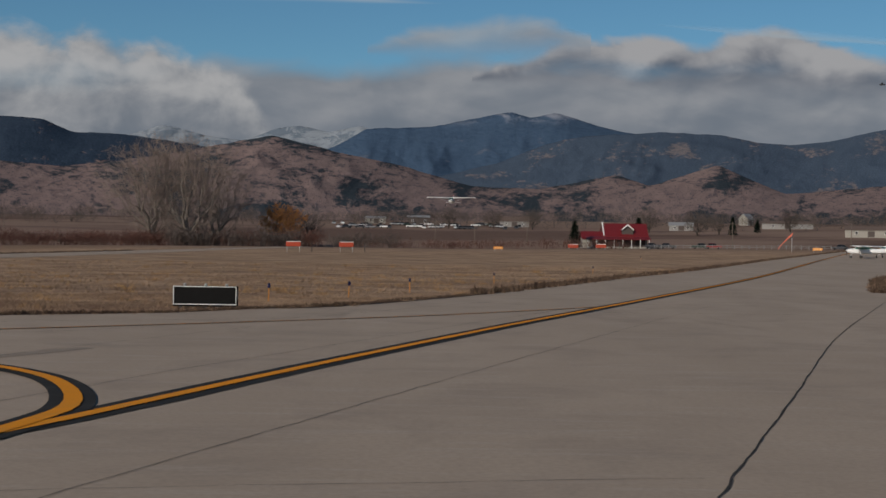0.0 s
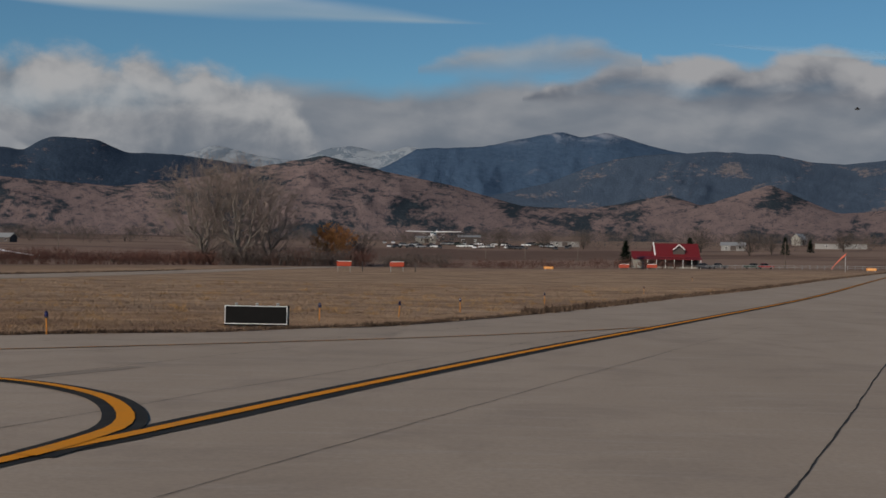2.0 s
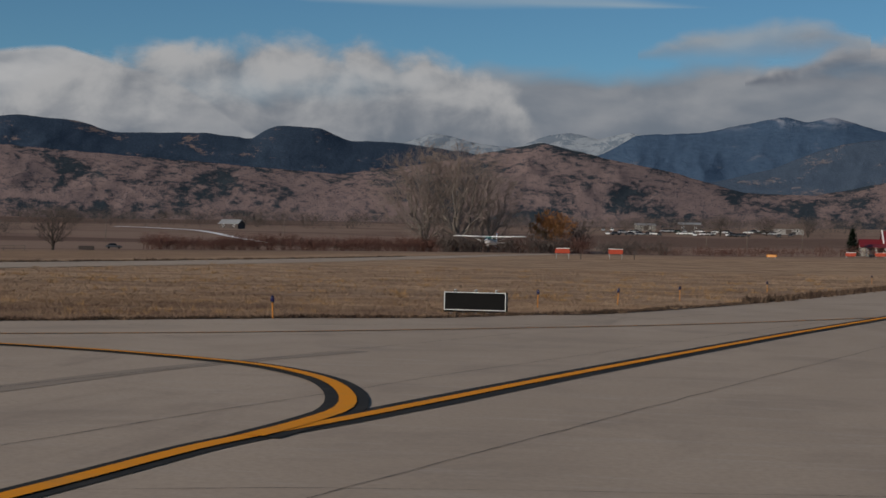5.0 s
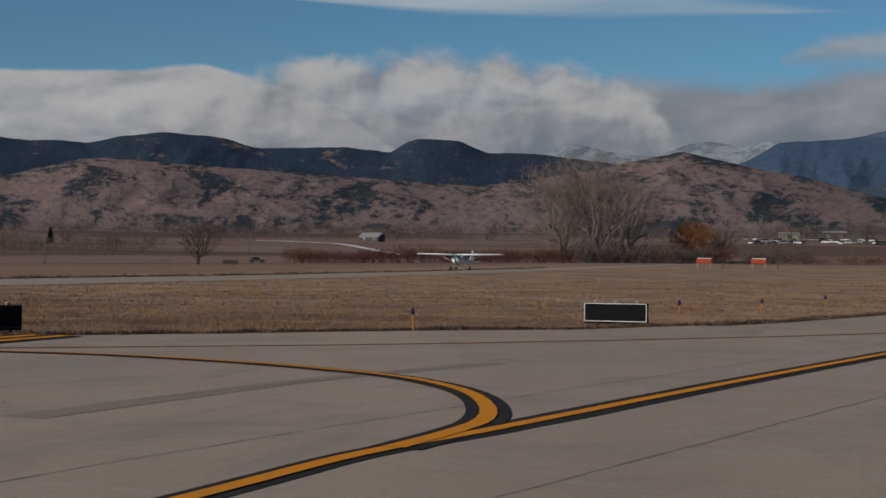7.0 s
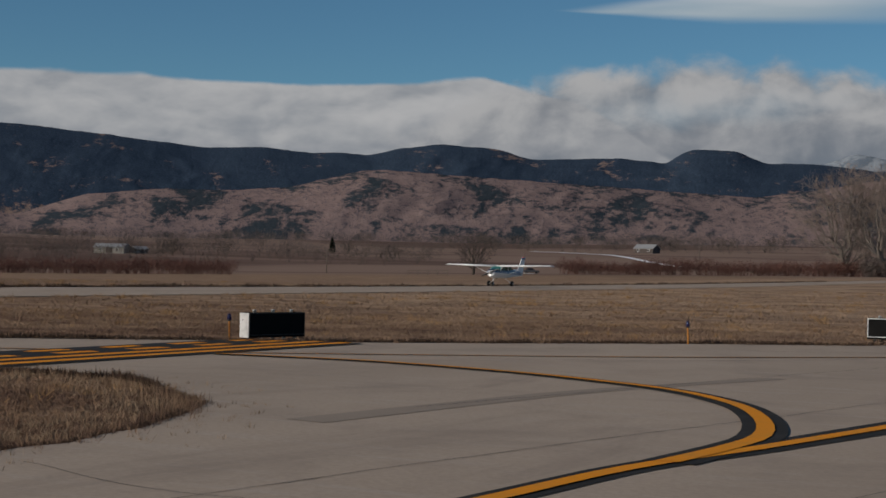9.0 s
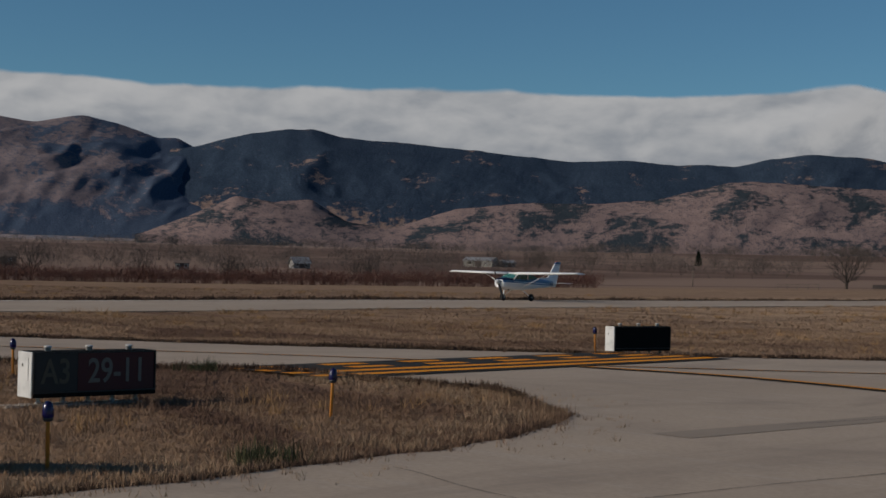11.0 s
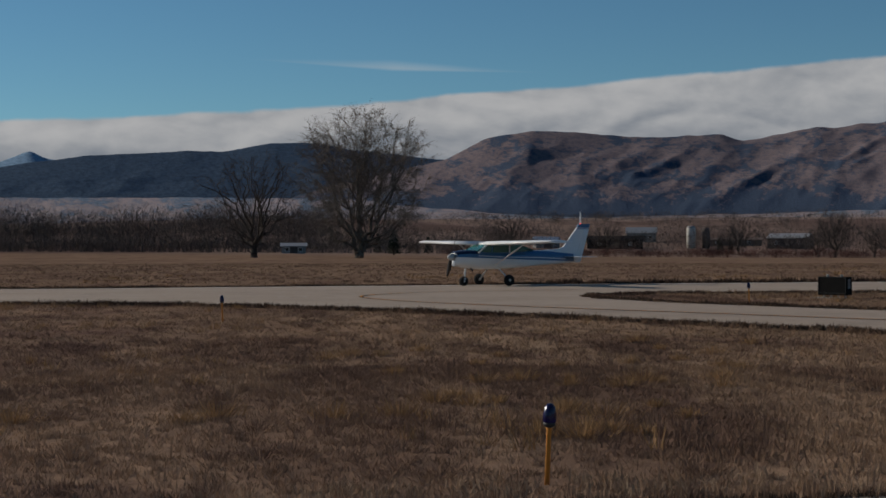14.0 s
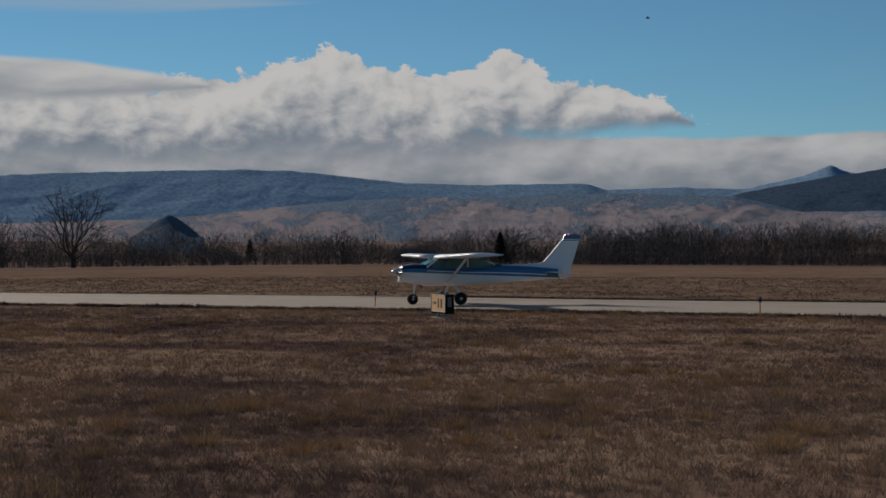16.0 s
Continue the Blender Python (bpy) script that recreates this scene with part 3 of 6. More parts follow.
# ---- mountains ----
def fractal(x, y, seed, octaves=5, ridged=False):
    """Fractal value noise, vectorised; about 0 to 1."""
    total, amp, norm = np.zeros_like(x), 1.0, 0.0
    for o in range(octaves):
        xi, yi = np.floor(x).astype(int), np.floor(y).astype(int)
        fx, fy = x - xi, y - yi
        fx, fy = fx * fx * (3 - 2 * fx), fy * fy * (3 - 2 * fy)

        def h(a, b):
            n = (a * 374761393 + b * 668265263 + (seed + o) * 1442695041) & 0x7FFFFFFF
            n = ((n ^ (n >> 13)) * 1274126177) & 0x7FFFFFFF
            return ((n ^ (n >> 16)) & 0xFFFF) / 65535.0

        v = (h(xi, yi) * (1 - fx) + h(xi + 1, yi) * fx) * (1 - fy) + (h(xi, yi + 1) * (1 - fx) + h(xi + 1, yi + 1) * fx) * fy
        if ridged:
            v = 1 - np.abs(2 * v - 1)
        total, norm = total + amp * v, norm + amp
        x, y, amp = x * 2.03 + 7.1, y * 2.03 + 3.7, amp * 0.5
    return total / norm


def ridge(name, foot, crest, tops, material, label, spur=0.35, pitch=2.6, seed=1, curve=1.2, rough=0.03, lean=0.6):
    """A mountain range between two distances; tops: turn and rise of its skyline, in degrees."""
    turn, rise = np.array([p[0] for p in tops]), np.array([p[1] for p in tops])
    a = np.arange(turn[0], turn[-1], 0.11)
    sky = np.interp(a, turn, rise)
    k = np.ones(5) / 5
    sky = 0.5 * sky + 0.5 * np.convolve(np.pad(sky, 2, "edge"), k, "valid")
    sky = sky + (fractal(a * 2.2, a * 0 + seed, seed, 4) - 0.5) * 2 * rough
    wide = np.ones(31) / 31
    calm = np.convolve(np.pad(sky, 15, "edge"), wide, "valid")
    rows = 60
    verts = []
    for i in range(rows):
        s = min(1.0, i / (rows - 3))
        back = max(0, i - (rows - 3))
        d = foot + (crest - foot) * s + back * 180
        mix = s ** 5
        top_z = EYE[2] + np.tan(np.radians(sky * mix + np.minimum(calm, sky + 0.25) * (1 - mix))) * crest
        base = terrain(-np.sin(np.radians(a)) * foot, np.cos(np.radians(a)) * foot) - 6
        warp = (fractal(a / pitch * 0.7, a * 0 + s * 1.5, seed + 9, 3) - 0.5) * 1.6
        r = fractal(a / pitch + warp * s + lean * s, a * 0 + s * 1.9 + seed, seed, 3, True)
        fine = fractal(a / pitch * 3.1 + lean * 2 * s, a * 0 + s * 11.0 + seed, seed + 40, 4, True)
        body = s ** curve * (1 - spur * np.clip((calm - 2.0) / 2.4, 0.25, 1) * 1.5 * (1 - r) * (1 - s) ** 0.7) + 0.05 * np.sin(s * 3.1) * (r - 0.5) + 0.025 * (fine - 0.5) * np.sin(s * 3.1)
        z = base + (top_z - base) * body - back * 50
        verts.append(np.stack([-np.sin(np.radians(a)) * d, np.cos(np.radians(a)) * d, z], 1))
    n = len(a)
    faces = [(i * n + j + 1, i * n + j, (i + 1) * n + j, (i + 1) * n + j + 1) for i in range(rows - 1) for j in range(n - 1)]
    ob = soup(name, np.vstack(verts), faces, material)
    for f in ob.data.polygons:
        f.use_smooth = True
    flat = np.vstack(verts)
    along = np.stack([np.tile(np.radians(a) * crest + seed * 977.0, rows), flat[:, 2] * 1.9], 1)
    corner = np.empty(len(ob.data.loops), dtype=np.int32)
    ob.data.loops.foreach_get("vertex_index", corner)
    ob.data.uv_layers.new(name="slope").data.foreach_set("uv", along[corner].astype(np.float32).ravel())
    return tagged(ob, label, "mountain", kind="structure")


# Distance haze is put into the pine colours of these ranges as blue.
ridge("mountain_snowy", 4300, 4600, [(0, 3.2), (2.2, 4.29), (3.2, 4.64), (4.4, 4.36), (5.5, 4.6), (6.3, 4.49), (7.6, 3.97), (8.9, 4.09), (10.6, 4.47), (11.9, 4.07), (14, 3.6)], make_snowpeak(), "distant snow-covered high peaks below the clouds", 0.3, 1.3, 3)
ridge("mountain_twin", 3300, 4150, [(-17, 3.4), (-14, 3.7), (-10.9, 3.96), (-8.4, 4.29), (-6.5, 4.57), (-5.2, 4.93), (-4.2, 5.26), (-3.3, 5.01), (-2.5, 5.26), (-0.9, 4.94), (0.6, 4.62), (3.0, 4.53), (3.8, 4.04), (4.9, 3.5), (7, 2.6)], make_twin(), "forested twin-topped mountain dusted with snow, haze put in as dark blue", 0.25, 2.2, 11)
ridge("mountain_forested", 2300, 3200, [(-24, 4.6), (-20, 4.9), (-16.4, 4.62), (-14.4, 4.21), (-13.0, 4.05), (-11.7, 4.17), (-10.5, 4.42), (-8.4, 4.52), (-5.9, 4.4), (-4.8, 4.28), (-3.7, 3.99), (-2.0, 3.3), (0.5, 2.7)], make_rock("speckled_range", (0.049, 0.068, 0.097), (0.185, 0.160, 0.162), (0.125, 0.118, 0.13), 0.015, 3.2, 70), "pine mountain speckled with pale outcrops, haze put in as blue-grey", 0.16, 3.0, 25, 0.9)
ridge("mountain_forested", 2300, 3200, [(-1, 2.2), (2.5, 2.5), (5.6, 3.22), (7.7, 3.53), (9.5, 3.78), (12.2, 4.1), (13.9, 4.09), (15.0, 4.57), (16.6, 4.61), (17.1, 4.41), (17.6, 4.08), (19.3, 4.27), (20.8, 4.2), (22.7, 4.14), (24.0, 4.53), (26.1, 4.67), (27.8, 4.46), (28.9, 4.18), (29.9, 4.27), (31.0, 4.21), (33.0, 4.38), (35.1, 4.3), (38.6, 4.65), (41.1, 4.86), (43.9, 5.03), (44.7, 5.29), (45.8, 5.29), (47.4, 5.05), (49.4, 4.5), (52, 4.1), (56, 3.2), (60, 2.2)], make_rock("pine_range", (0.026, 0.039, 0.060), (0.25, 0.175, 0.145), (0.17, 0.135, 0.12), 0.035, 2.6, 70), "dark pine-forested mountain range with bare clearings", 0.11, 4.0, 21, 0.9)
ridge("mountain_ribbed", 2200, 3300, [(40.5, 0.9), (42.5, 1.7), (44.5, 2.5), (46.3, 3.2), (47.8, 3.8), (49.2, 4.42), (50.0, 4.82), (50.7, 4.78), (52.2, 5.27), (53.5, 5.52), (55.2, 5.17), (56.7, 5.38), (58.6, 5.02), (59.5, 4.9), (61.2, 4.6), (62.2, 4.71), (64.0, 4.28), (64.6, 4.31), (65.5, 4.14), (66.1, 4.23), (68.8, 3.73), (69.6, 4.01), (72.5, 3.93), (74.2, 4.08), (75.2, 4.19), (76.8, 4.21), (78.5, 3.96), (80.0, 3.16), (82.5, 2.6), (86, 1.7), (89, 1.0)], make_rock("ribbed_range", (0.044, 0.060, 0.090), (0.178, 0.143, 0.148), (0.128, 0.112, 0.126), 0.060, 3.0, 900, 3.0, 115.0, (radians(48.5) * 3300 + 33 * 977.0, radians(54.5) * 3300 + 33 * 977.0)), "brown ribbed mountain range with steep spurs and pine gullies", 0.24, 3.0, 33, 0.9, 0.03, 1.3)
# Pines and rock lifted to pale blue: distance haze put into the colour.
ridge("mountain_southern", 3400, 4300, [(90, 2.2), (93.0, 2.9), (94.9, 3.15), (95.5, 3.43), (96.5, 3.03), (98.6, 2.57), (101.3, 2.66), (103.8, 2.57), (104.5, 2.83), (108.6, 2.79), (111.4, 2.86), (113.9, 3.13), (115.6, 3.32), (117.5, 3.37), (121.3, 3.28), (123.0, 3.22), (126.4, 3.07), (134, 2.8)], make_rock("southern_range_hazed", (0.140, 0.212, 0.292), (0.16, 0.195, 0.24), (0.12, 0.135, 0.155), 0.14, 0.8, 60), "long low forested mountain range, haze put into its pale blue colour", 0.12, 4.0, 45, 0.9)
ridge("mountain_midland", 3000, 3900, [(76, 3.2), (80, 3.14), (83.6, 3.55), (84.9, 3.8), (86.6, 3.8), (88.3, 3.47), (89.8, 3.47), (93.3, 3.28), (95.5, 3.0), (98.6, 2.45), (102, 1.6)], make_rock("midland_range", (0.040, 0.060, 0.090), (0.15, 0.125, 0.125), (0.10, 0.10, 0.115), 0.10, 0.9, 60), "dark blue forested mountain range", 0.15, 4.0, 47, 0.9)
ridge("foothill_brown", 1500, 2150, [(-24, 2.5), (-16.4, 2.56), (-12.8, 2.23), (-10.3, 3.32), (-7.8, 2.5), (-6.5, 2.91), (-3.7, 2.34), (-1.0, 2.41), (1.9, 3.22), (4.0, 3.61), (6.6, 4.19), (8.8, 3.74), (10.9, 3.3), (14.2, 2.84), (17.4, 3.01), (19.5, 3.15), (23.8, 3.39), (28.2, 3.65), (29.1, 3.6), (31.8, 2.92), (33.8, 2.74), (36.4, 2.72), (39.4, 2.43), (41.9, 1.59), (43.6, 1.84), (44.9, 2.67), (46.3, 2.51), (47.8, 2.71), (49.5, 1.9), (51.5, 1.1)], make_rock("brown_foothills", (0.029, 0.037, 0.045), (0.232, 0.168, 0.156), (0.170, 0.130, 0.127), 0.070, 3.0, 112, 4.0), "rounded brown foothills dotted with dark pines", 0.26, 3.2, 57, 0.85)
# Bluish haze and shade are put into the pine colour of these hills.
ridge("foothill_southern", 1700, 2600, [(49, 1.1), (52.4, 1.15), (55.6, 1.12), (62.0, 1.3), (74.5, 1.0), (84.1, 1.68), (90.4, 1.73), (96.5, 1.7), (99.0, 2.3), (103.2, 2.46), (106.4, 2.37), (111.8, 2.30), (114.8, 2.1), (120.3, 1.5), (126.4, 1.3), (134, 1.2)], make_rock("pale_hazed_foothills", (0.120, 0.155, 0.200), (0.36, 0.300, 0.295), (0.24, 0.225, 0.245), 0.045, 1.6, 60), "pale brown eroded foothills, bluish haze put into their colour", 0.35, 2.4, 61, 0.9)


# Distance haze is put into this hill's colours as blue-grey.
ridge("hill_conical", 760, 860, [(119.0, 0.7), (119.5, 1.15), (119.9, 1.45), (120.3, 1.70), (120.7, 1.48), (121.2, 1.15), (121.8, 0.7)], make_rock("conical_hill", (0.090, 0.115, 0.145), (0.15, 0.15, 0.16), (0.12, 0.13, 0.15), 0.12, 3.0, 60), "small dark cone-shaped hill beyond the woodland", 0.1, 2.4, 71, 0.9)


# ---- clouds of the far backdrop ----
def cloud(name, dist, low, tops, material, label, bottoms=None):
    """A sheet of cloud bent round the horizon; tops: turn and rise of its upper limit."""
    turn, rise = np.array([p[0] for p in tops]), np.array([p[1] for p in tops])
    a = np.arange(turn[0], turn[-1] + 0.01, 0.5)
    hi = np.interp(a, turn, rise)
    lo = np.interp(a, [p[0] for p in bottoms], [p[1] for p in bottoms]) if bottoms else a * 0 + low
    rows = 9
    bm = bmesh.new()
    uv, deg = bm.loops.layers.uv.new("sheet"), bm.loops.layers.uv.new("sky")
    grid = []
    for i in range(rows):
        s = i / (rows - 1) * 1.3
        line = []
        for k, t in enumerate(a):
            e = lo[k] + (hi[k] - lo[k]) * s
            p = away(t, dist, EYE[2] + math.tan(radians(e)) * dist)
            line.append((bm.verts.new(p), (hi[k] - lo[k], s), (t, e)))
        grid.append(line)
    for i in range(rows - 1):
        for k in range(len(a) - 1):
            q = (grid[i][k], grid[i][k + 1], grid[i + 1][k + 1], grid[i + 1][k])
            f = bm.faces.new([v for v, _, _ in q])
            for loop, (_, c, e) in zip(f.loops, q):
                loop[uv].uv, loop[deg].uv = c, e
    ob = part(name, bm, material)
    ob.visible_shadow = False
    return tagged(ob, label, "cloud", kind="structure")


# grey veil hanging over the range, then the smooth bank, the heaps on it and the streaks above
cloud("backdrop_veil", 4930, 1.5, [(-60, 7.2), (-20, 7.4), (-12, 7.5), (-6, 7.3), (0, 7.4), (5, 7.3), (9, 7.2), (13, 6.6), (24, 5.9), (30, 5.6), (60, 5.3), (80, 4.6), (100, 3.8), (128, 4.2), (170, 4.6)], make_cloud("cloud_veil", 7.0, (0.27, 0.28, 0.30), (0.150, 0.175, 0.21), 1.0, 0.75, 0.5, 0.5, 0.9, 0.0, 0.2, 0.48, 0.40), "soft grey veil of cloud behind the mountains")
cloud("backdrop_cloud_bank", 4900, 1.5, [(15, 2.6), (18.5, 5.0), (21, 6.4), (24.5, 7.3), (27.0, 7.1), (29.1, 6.95), (32.1, 6.85), (40.3, 7.0), (51.1, 6.85), (53.5, 7.05), (59.9, 7.05), (66.3, 6.65), (73.3, 6.15), (79.8, 5.7), (84.1, 5.25), (96.5, 4.6), (105.3, 4.7), (111.8, 4.85), (126.4, 4.8), (170, 5.0)], make_cloud("cloud_bank", 3.0, (0.415, 0.415, 0.42), (0.165, 0.19, 0.225), 0.20, 0.18, 0.5, 0.75, 0.62, 0.0, 0.2, 0.5, 0.52), "smooth white cloud bank lying over the mountains")
cloud("backdrop_heap_cloud", 4860, 3.0, [(5.6, 3.4), (6.6, 4.8), (7.4, 6.2), (8.4, 7.1), (9.6, 7.6), (11.2, 7.9), (12.6, 8.0), (13.6, 8.3), (15.0, 8.0), (16.6, 8.1), (19.2, 8.0), (21.0, 7.9), (22.0, 7.4), (24, 6.9), (26, 6.0), (29, 4.4)], make_cloud("heap_cloud", 17.0, (0.375, 0.375, 0.38), (0.140, 0.160, 0.19), 1.1, 1.1, 0.75, 0.6, 0.9, 0.0, 0.9, 0.56, 0.58), "tall white heaped cloud with a soft grey base", [(5.6, 1.5), (29, 1.5)])
cloud("backdrop_heap_cloud", 4850, 5.0, [(-24, 7.0), (-18, 7.2), (-14.6, 7.6), (-12.6, 8.3), (-11.2, 8.2), (-9.4, 7.9), (-7.4, 8.2), (-4.4, 8.1), (-1.0, 6.7)], make_cloud("dark_heap_cloud", 27.0, (0.33, 0.33, 0.34), (0.095, 0.112, 0.145), 0.5, 0.75, 0.55, 0.6, 1.2, 0.0, 0.7, 0.52, 0.62), "grey heaped cloud with a pale rim", [(-24, 5.6), (-12, 5.5), (-5, 5.9), (-1.0, 6.3)])
cloud("backdrop_heap_cloud", 4840, 5.0, [(-5.5, 8.5), (-4.2, 9.1), (-2.2, 9.0), (1.0, 8.7), (3.0, 7.8)], make_cloud("pale_heap_cloud", 35.0, (0.31, 0.325, 0.34), (0.20, 0.23, 0.27), 0.8, 0.8, 0.5, 0.6, 0.9, 0.3, 0.7, 0.52, 0.6), "thin pale patch of cloud", [(-5.5, 7.0), (-1, 6.9), (3.0, 7.3)])
cloud("backdrop_cumulus", 4800, 3.0, [(99.8, 5.0), (100.6, 5.5), (101.4, 6.0), (102.6, 6.35), (104.4, 6.5), (105.8, 6.7), (106.6, 7.5), (107.6, 7.75), (108.4, 7.3), (110.5, 7.0), (112.6, 7.1), (113.6, 7.8), (115.2, 7.9), (116.4, 7.4), (118.6, 6.9), (121, 6.5), (124.4, 6.5), (134, 7.0), (150, 7)], make_cloud("cumulus", 11.0, (0.50, 0.49, 0.48), (0.150, 0.180, 0.225), 0.15, 1.0, 0.75, 0.95, 0.85, 0.0, 0.45, 0.60, 0.68), "bright heaped white cumulus cloud with grey base", [(99.8, 4.9), (104, 4.4), (108, 3.2), (116, 2.8), (150, 2.8)])
cloud("backdrop_lens_cloud", 4780, 5.0, [(118.8, 6.6), (121, 7.05), (124, 7.45), (128, 7.6), (140, 7.4)], make_cloud("lens_cloud", 33.0, (0.47, 0.465, 0.46), (0.27, 0.29, 0.315), 0.25, 0.10, 0.3, 0.8, 0.9, 0.0, 0.3, 0.5, 0.6), "smooth lens-shaped white cloud", [(118.8, 6.4), (124, 5.6), (140, 5.2)])
for tops, bots, seed in (([(0.0, 9.3), (4, 9.9), (9.0, 10.5), (17, 10.6), (22, 9.8)], [(0.0, 9.25), (9, 9.05), (15.5, 9.25), (22, 9.75)], 21.0), ([(76, 6.45), (82, 7.0), (88, 7.0)], [(76, 6.4), (82, 6.5), (88, 6.95)], 25.0), ([(114, 9.7), (120, 10.2), (132, 10.4)], [(114, 9.65), (120, 9.1), (132, 8.7)], 29.0), ([(-22, 7.3), (-13, 8.4), (-8, 8.6)], [(-22, 7.2), (-13, 7.9), (-8, 8.5)], 31.0)):
    cloud("backdrop_streak_cloud", 4700, 0, tops, make_cloud("streak_cloud", seed, (0.42, 0.46, 0.49), (0.30, 0.37, 0.42), 0.5, 0.04, 0.12, 0.9, 1.0, 0.6), "thin white streak of high cloud", bots)


# ---- plants ----
BARK = make_bark("grey_bark", (0.085, 0.068, 0.055), (0.16, 0.135, 0.115))
DARK_BARK = make_bark("dark_bark", (0.045, 0.037, 0.032), (0.085, 0.07, 0.06))
TWIGS = make_twigs("bare_twigs", (0.13, 0.105, 0.088), (0.24, 0.200, 0.165))
DARK_TWIGS = make_twigs("dark_twigs", (0.065, 0.053, 0.048), (0.125, 0.103, 0.092))
PALE_BARK = make_bark("pale_bark", (0.12, 0.102, 0.088), (0.22, 0.192, 0.17))
PALE_TWIGS = make_twigs("pale_twigs", (0.165, 0.130, 0.115), (0.27, 0.218, 0.19))
RUST_TWIGS = make_twigs("rust_leaves", (0.34, 0.140, 0.048), (0.45, 0.205, 0.072))
RED_TWIGS = make_twigs("russet_shrub_twigs", (0.075, 0.038, 0.032), (0.130, 0.068, 0.054))
NEEDLES = make_twigs("pine_needles", (0.012, 0.020, 0.014), (0.030, 0.042, 0.026))


def grow(seed, height, width, bole, targets):
    """A bare tree grown towards points of a rounded crown; segments (a, b, ra, rb) in metres."""
    rng = np.random.default_rng(seed)
    steps = 5
    nodes = [np.array((rng.normal(0, 0.01) * height * k / steps, rng.normal(0, 0.01) * height * k / steps, height * bole * k / steps - 0.2)) for k in range(steps + 1)]
    parent = [-1] + list(range(steps))
    path = [height * bole * k / steps * 0.3 for k in range(steps + 1)]
    v = rng.normal(0, 1, (targets, 3))
    v /= np.linalg.norm(v, axis=1)[:, None]
    r = rng.uniform(0, 1, targets) ** 0.42
    lump = 1 + 0.34 * np.sin(v[:, 0] * 5 + seed) * np.sin(v[:, 1] * 4 + seed * 2) + 0.16 * np.sin(v[:, 2] * 7 + v[:, 0] * 6)
    low = height * bole * 0.75
    mid = low + (height - low) * 0.52
    pts = np.stack([v[:, 0] * r * lump * width / 2, v[:, 1] * r * lump * width / 2, mid + v[:, 2] * r * (height - low) * 0.5], 1)
    fork = nodes[-1]
    for p in pts[np.argsort(np.linalg.norm(pts - fork, axis=1))]:
        arr = np.array(nodes[3:])
        d = np.linalg.norm(arr - p, axis=1) + np.maximum(0, arr[:, 2] - p[2]) * 0.8 + np.array(path[3:]) * 0.62
        k = int(np.argmin(d)) + 3
        q = nodes[k]
        n = max(1, int(np.linalg.norm(p - q) / (height * 0.06)))
        sag = np.array((0, 0, 0.08 * np.linalg.norm(p - q)))
        for i in range(1, n + 1):
            s = i / n
            w = q + (p - q) * s + sag * math.sin(s * 3.14) * (1 if i < n else 0) + (rng.normal(0, 0.006, 3) * height if i < n else 0)
            nodes.append(w)
            parent.append(k)
            path.append(path[k] + float(np.linalg.norm(w - nodes[k])))
            k = len(nodes) - 1
    load = np.zeros(len(nodes))
    kids = np.bincount([q for q in parent if q >= 0], minlength=len(nodes))
    load[kids == 0] = 1
    for k in range(len(nodes) - 1, 0, -1):
        load[parent[k]] += load[k]
    rad = height * 0.033 * (load / load[0]) ** 0.52
    return [(Vector(nodes[parent[k]]), Vector(nodes[k]), rad[parent[k]] if parent[k] > 0 else rad[k] * 1.25, rad[k]) for k in range(1, len(nodes))]


def bare_tree(seed, height, bark, twigs, label, bole=0.2, targets=420, fill=6, twig_r=0.02, leafy=0.0, width=0.8, droop=0.1):
    """A leafless tree: trunk with limbs, and a crown of many fine twigs."""
    rng = random.Random(seed + 100)
    segs = grow(seed, height, height * width, bole, targets)
    tree = thing("bare_tree", Matrix(), label, "tree")
    bm = bmesh.new()
    thin = height * 0.0030
    for a, b, ra, rb in segs:
        if rb > thin:
            tube(bm, a, b, min(ra, rb * 1.5), rb, 6 if rb > thin * 2 else 4, False)
    part("trunk", bm, bark, tree)
    verts, faces = [], []

    def blade(a, b, r):
        s = (b - a).cross(Vector((rng.gauss(0, 1), rng.gauss(0, 1), rng.gauss(0, 1)))).normalized() * r
        i = len(verts)
        verts.extend((a - s, a + s, b))
        faces.append((i, i + 1, i + 2))

    for a, b, ra, rb in segs:
        if rb <= thin * 1.6:
            blade(a, b + (b - a) * 0.3, max(min(rb, thin), twig_r))
            out = Vector((b.x, b.y, (b.z - height * 0.4) * 0.7)).normalized()
            for _ in range(fill):
                p = a.lerp(b, rng.random())
                w = (b - a).normalized() * 0.5 + out * 0.6 + Vector((rng.gauss(0, 0.65), rng.gauss(0, 0.65), rng.gauss(0, 0.55) - droop))
                e = p + w * height * rng.uniform(0.02, 0.05)
                blade(p, e, twig_r * rng.uniform(0.6, 1.0))
                q = p.lerp(e, rng.uniform(0.3, 0.8))
                blade(q, q + (e - p) * 0.5 + Vector((rng.gauss(0, 1), rng.gauss(0, 1), rng.gauss(0, 1) - droop)) * height * 0.016, twig_r * 0.7)
                if leafy and rng.random() < leafy:
                    q = e + Vector((rng.gauss(0, 0.2), rng.gauss(0, 0.2), rng.gauss(0, 0.2)))
                    blade(q, q + Vector((rng.gauss(0, 0.3), rng.gauss(0, 0.3), rng.gauss(0, 0.3))), 0.12)
    soup("crown", verts, faces, twigs, tree)
    return tree


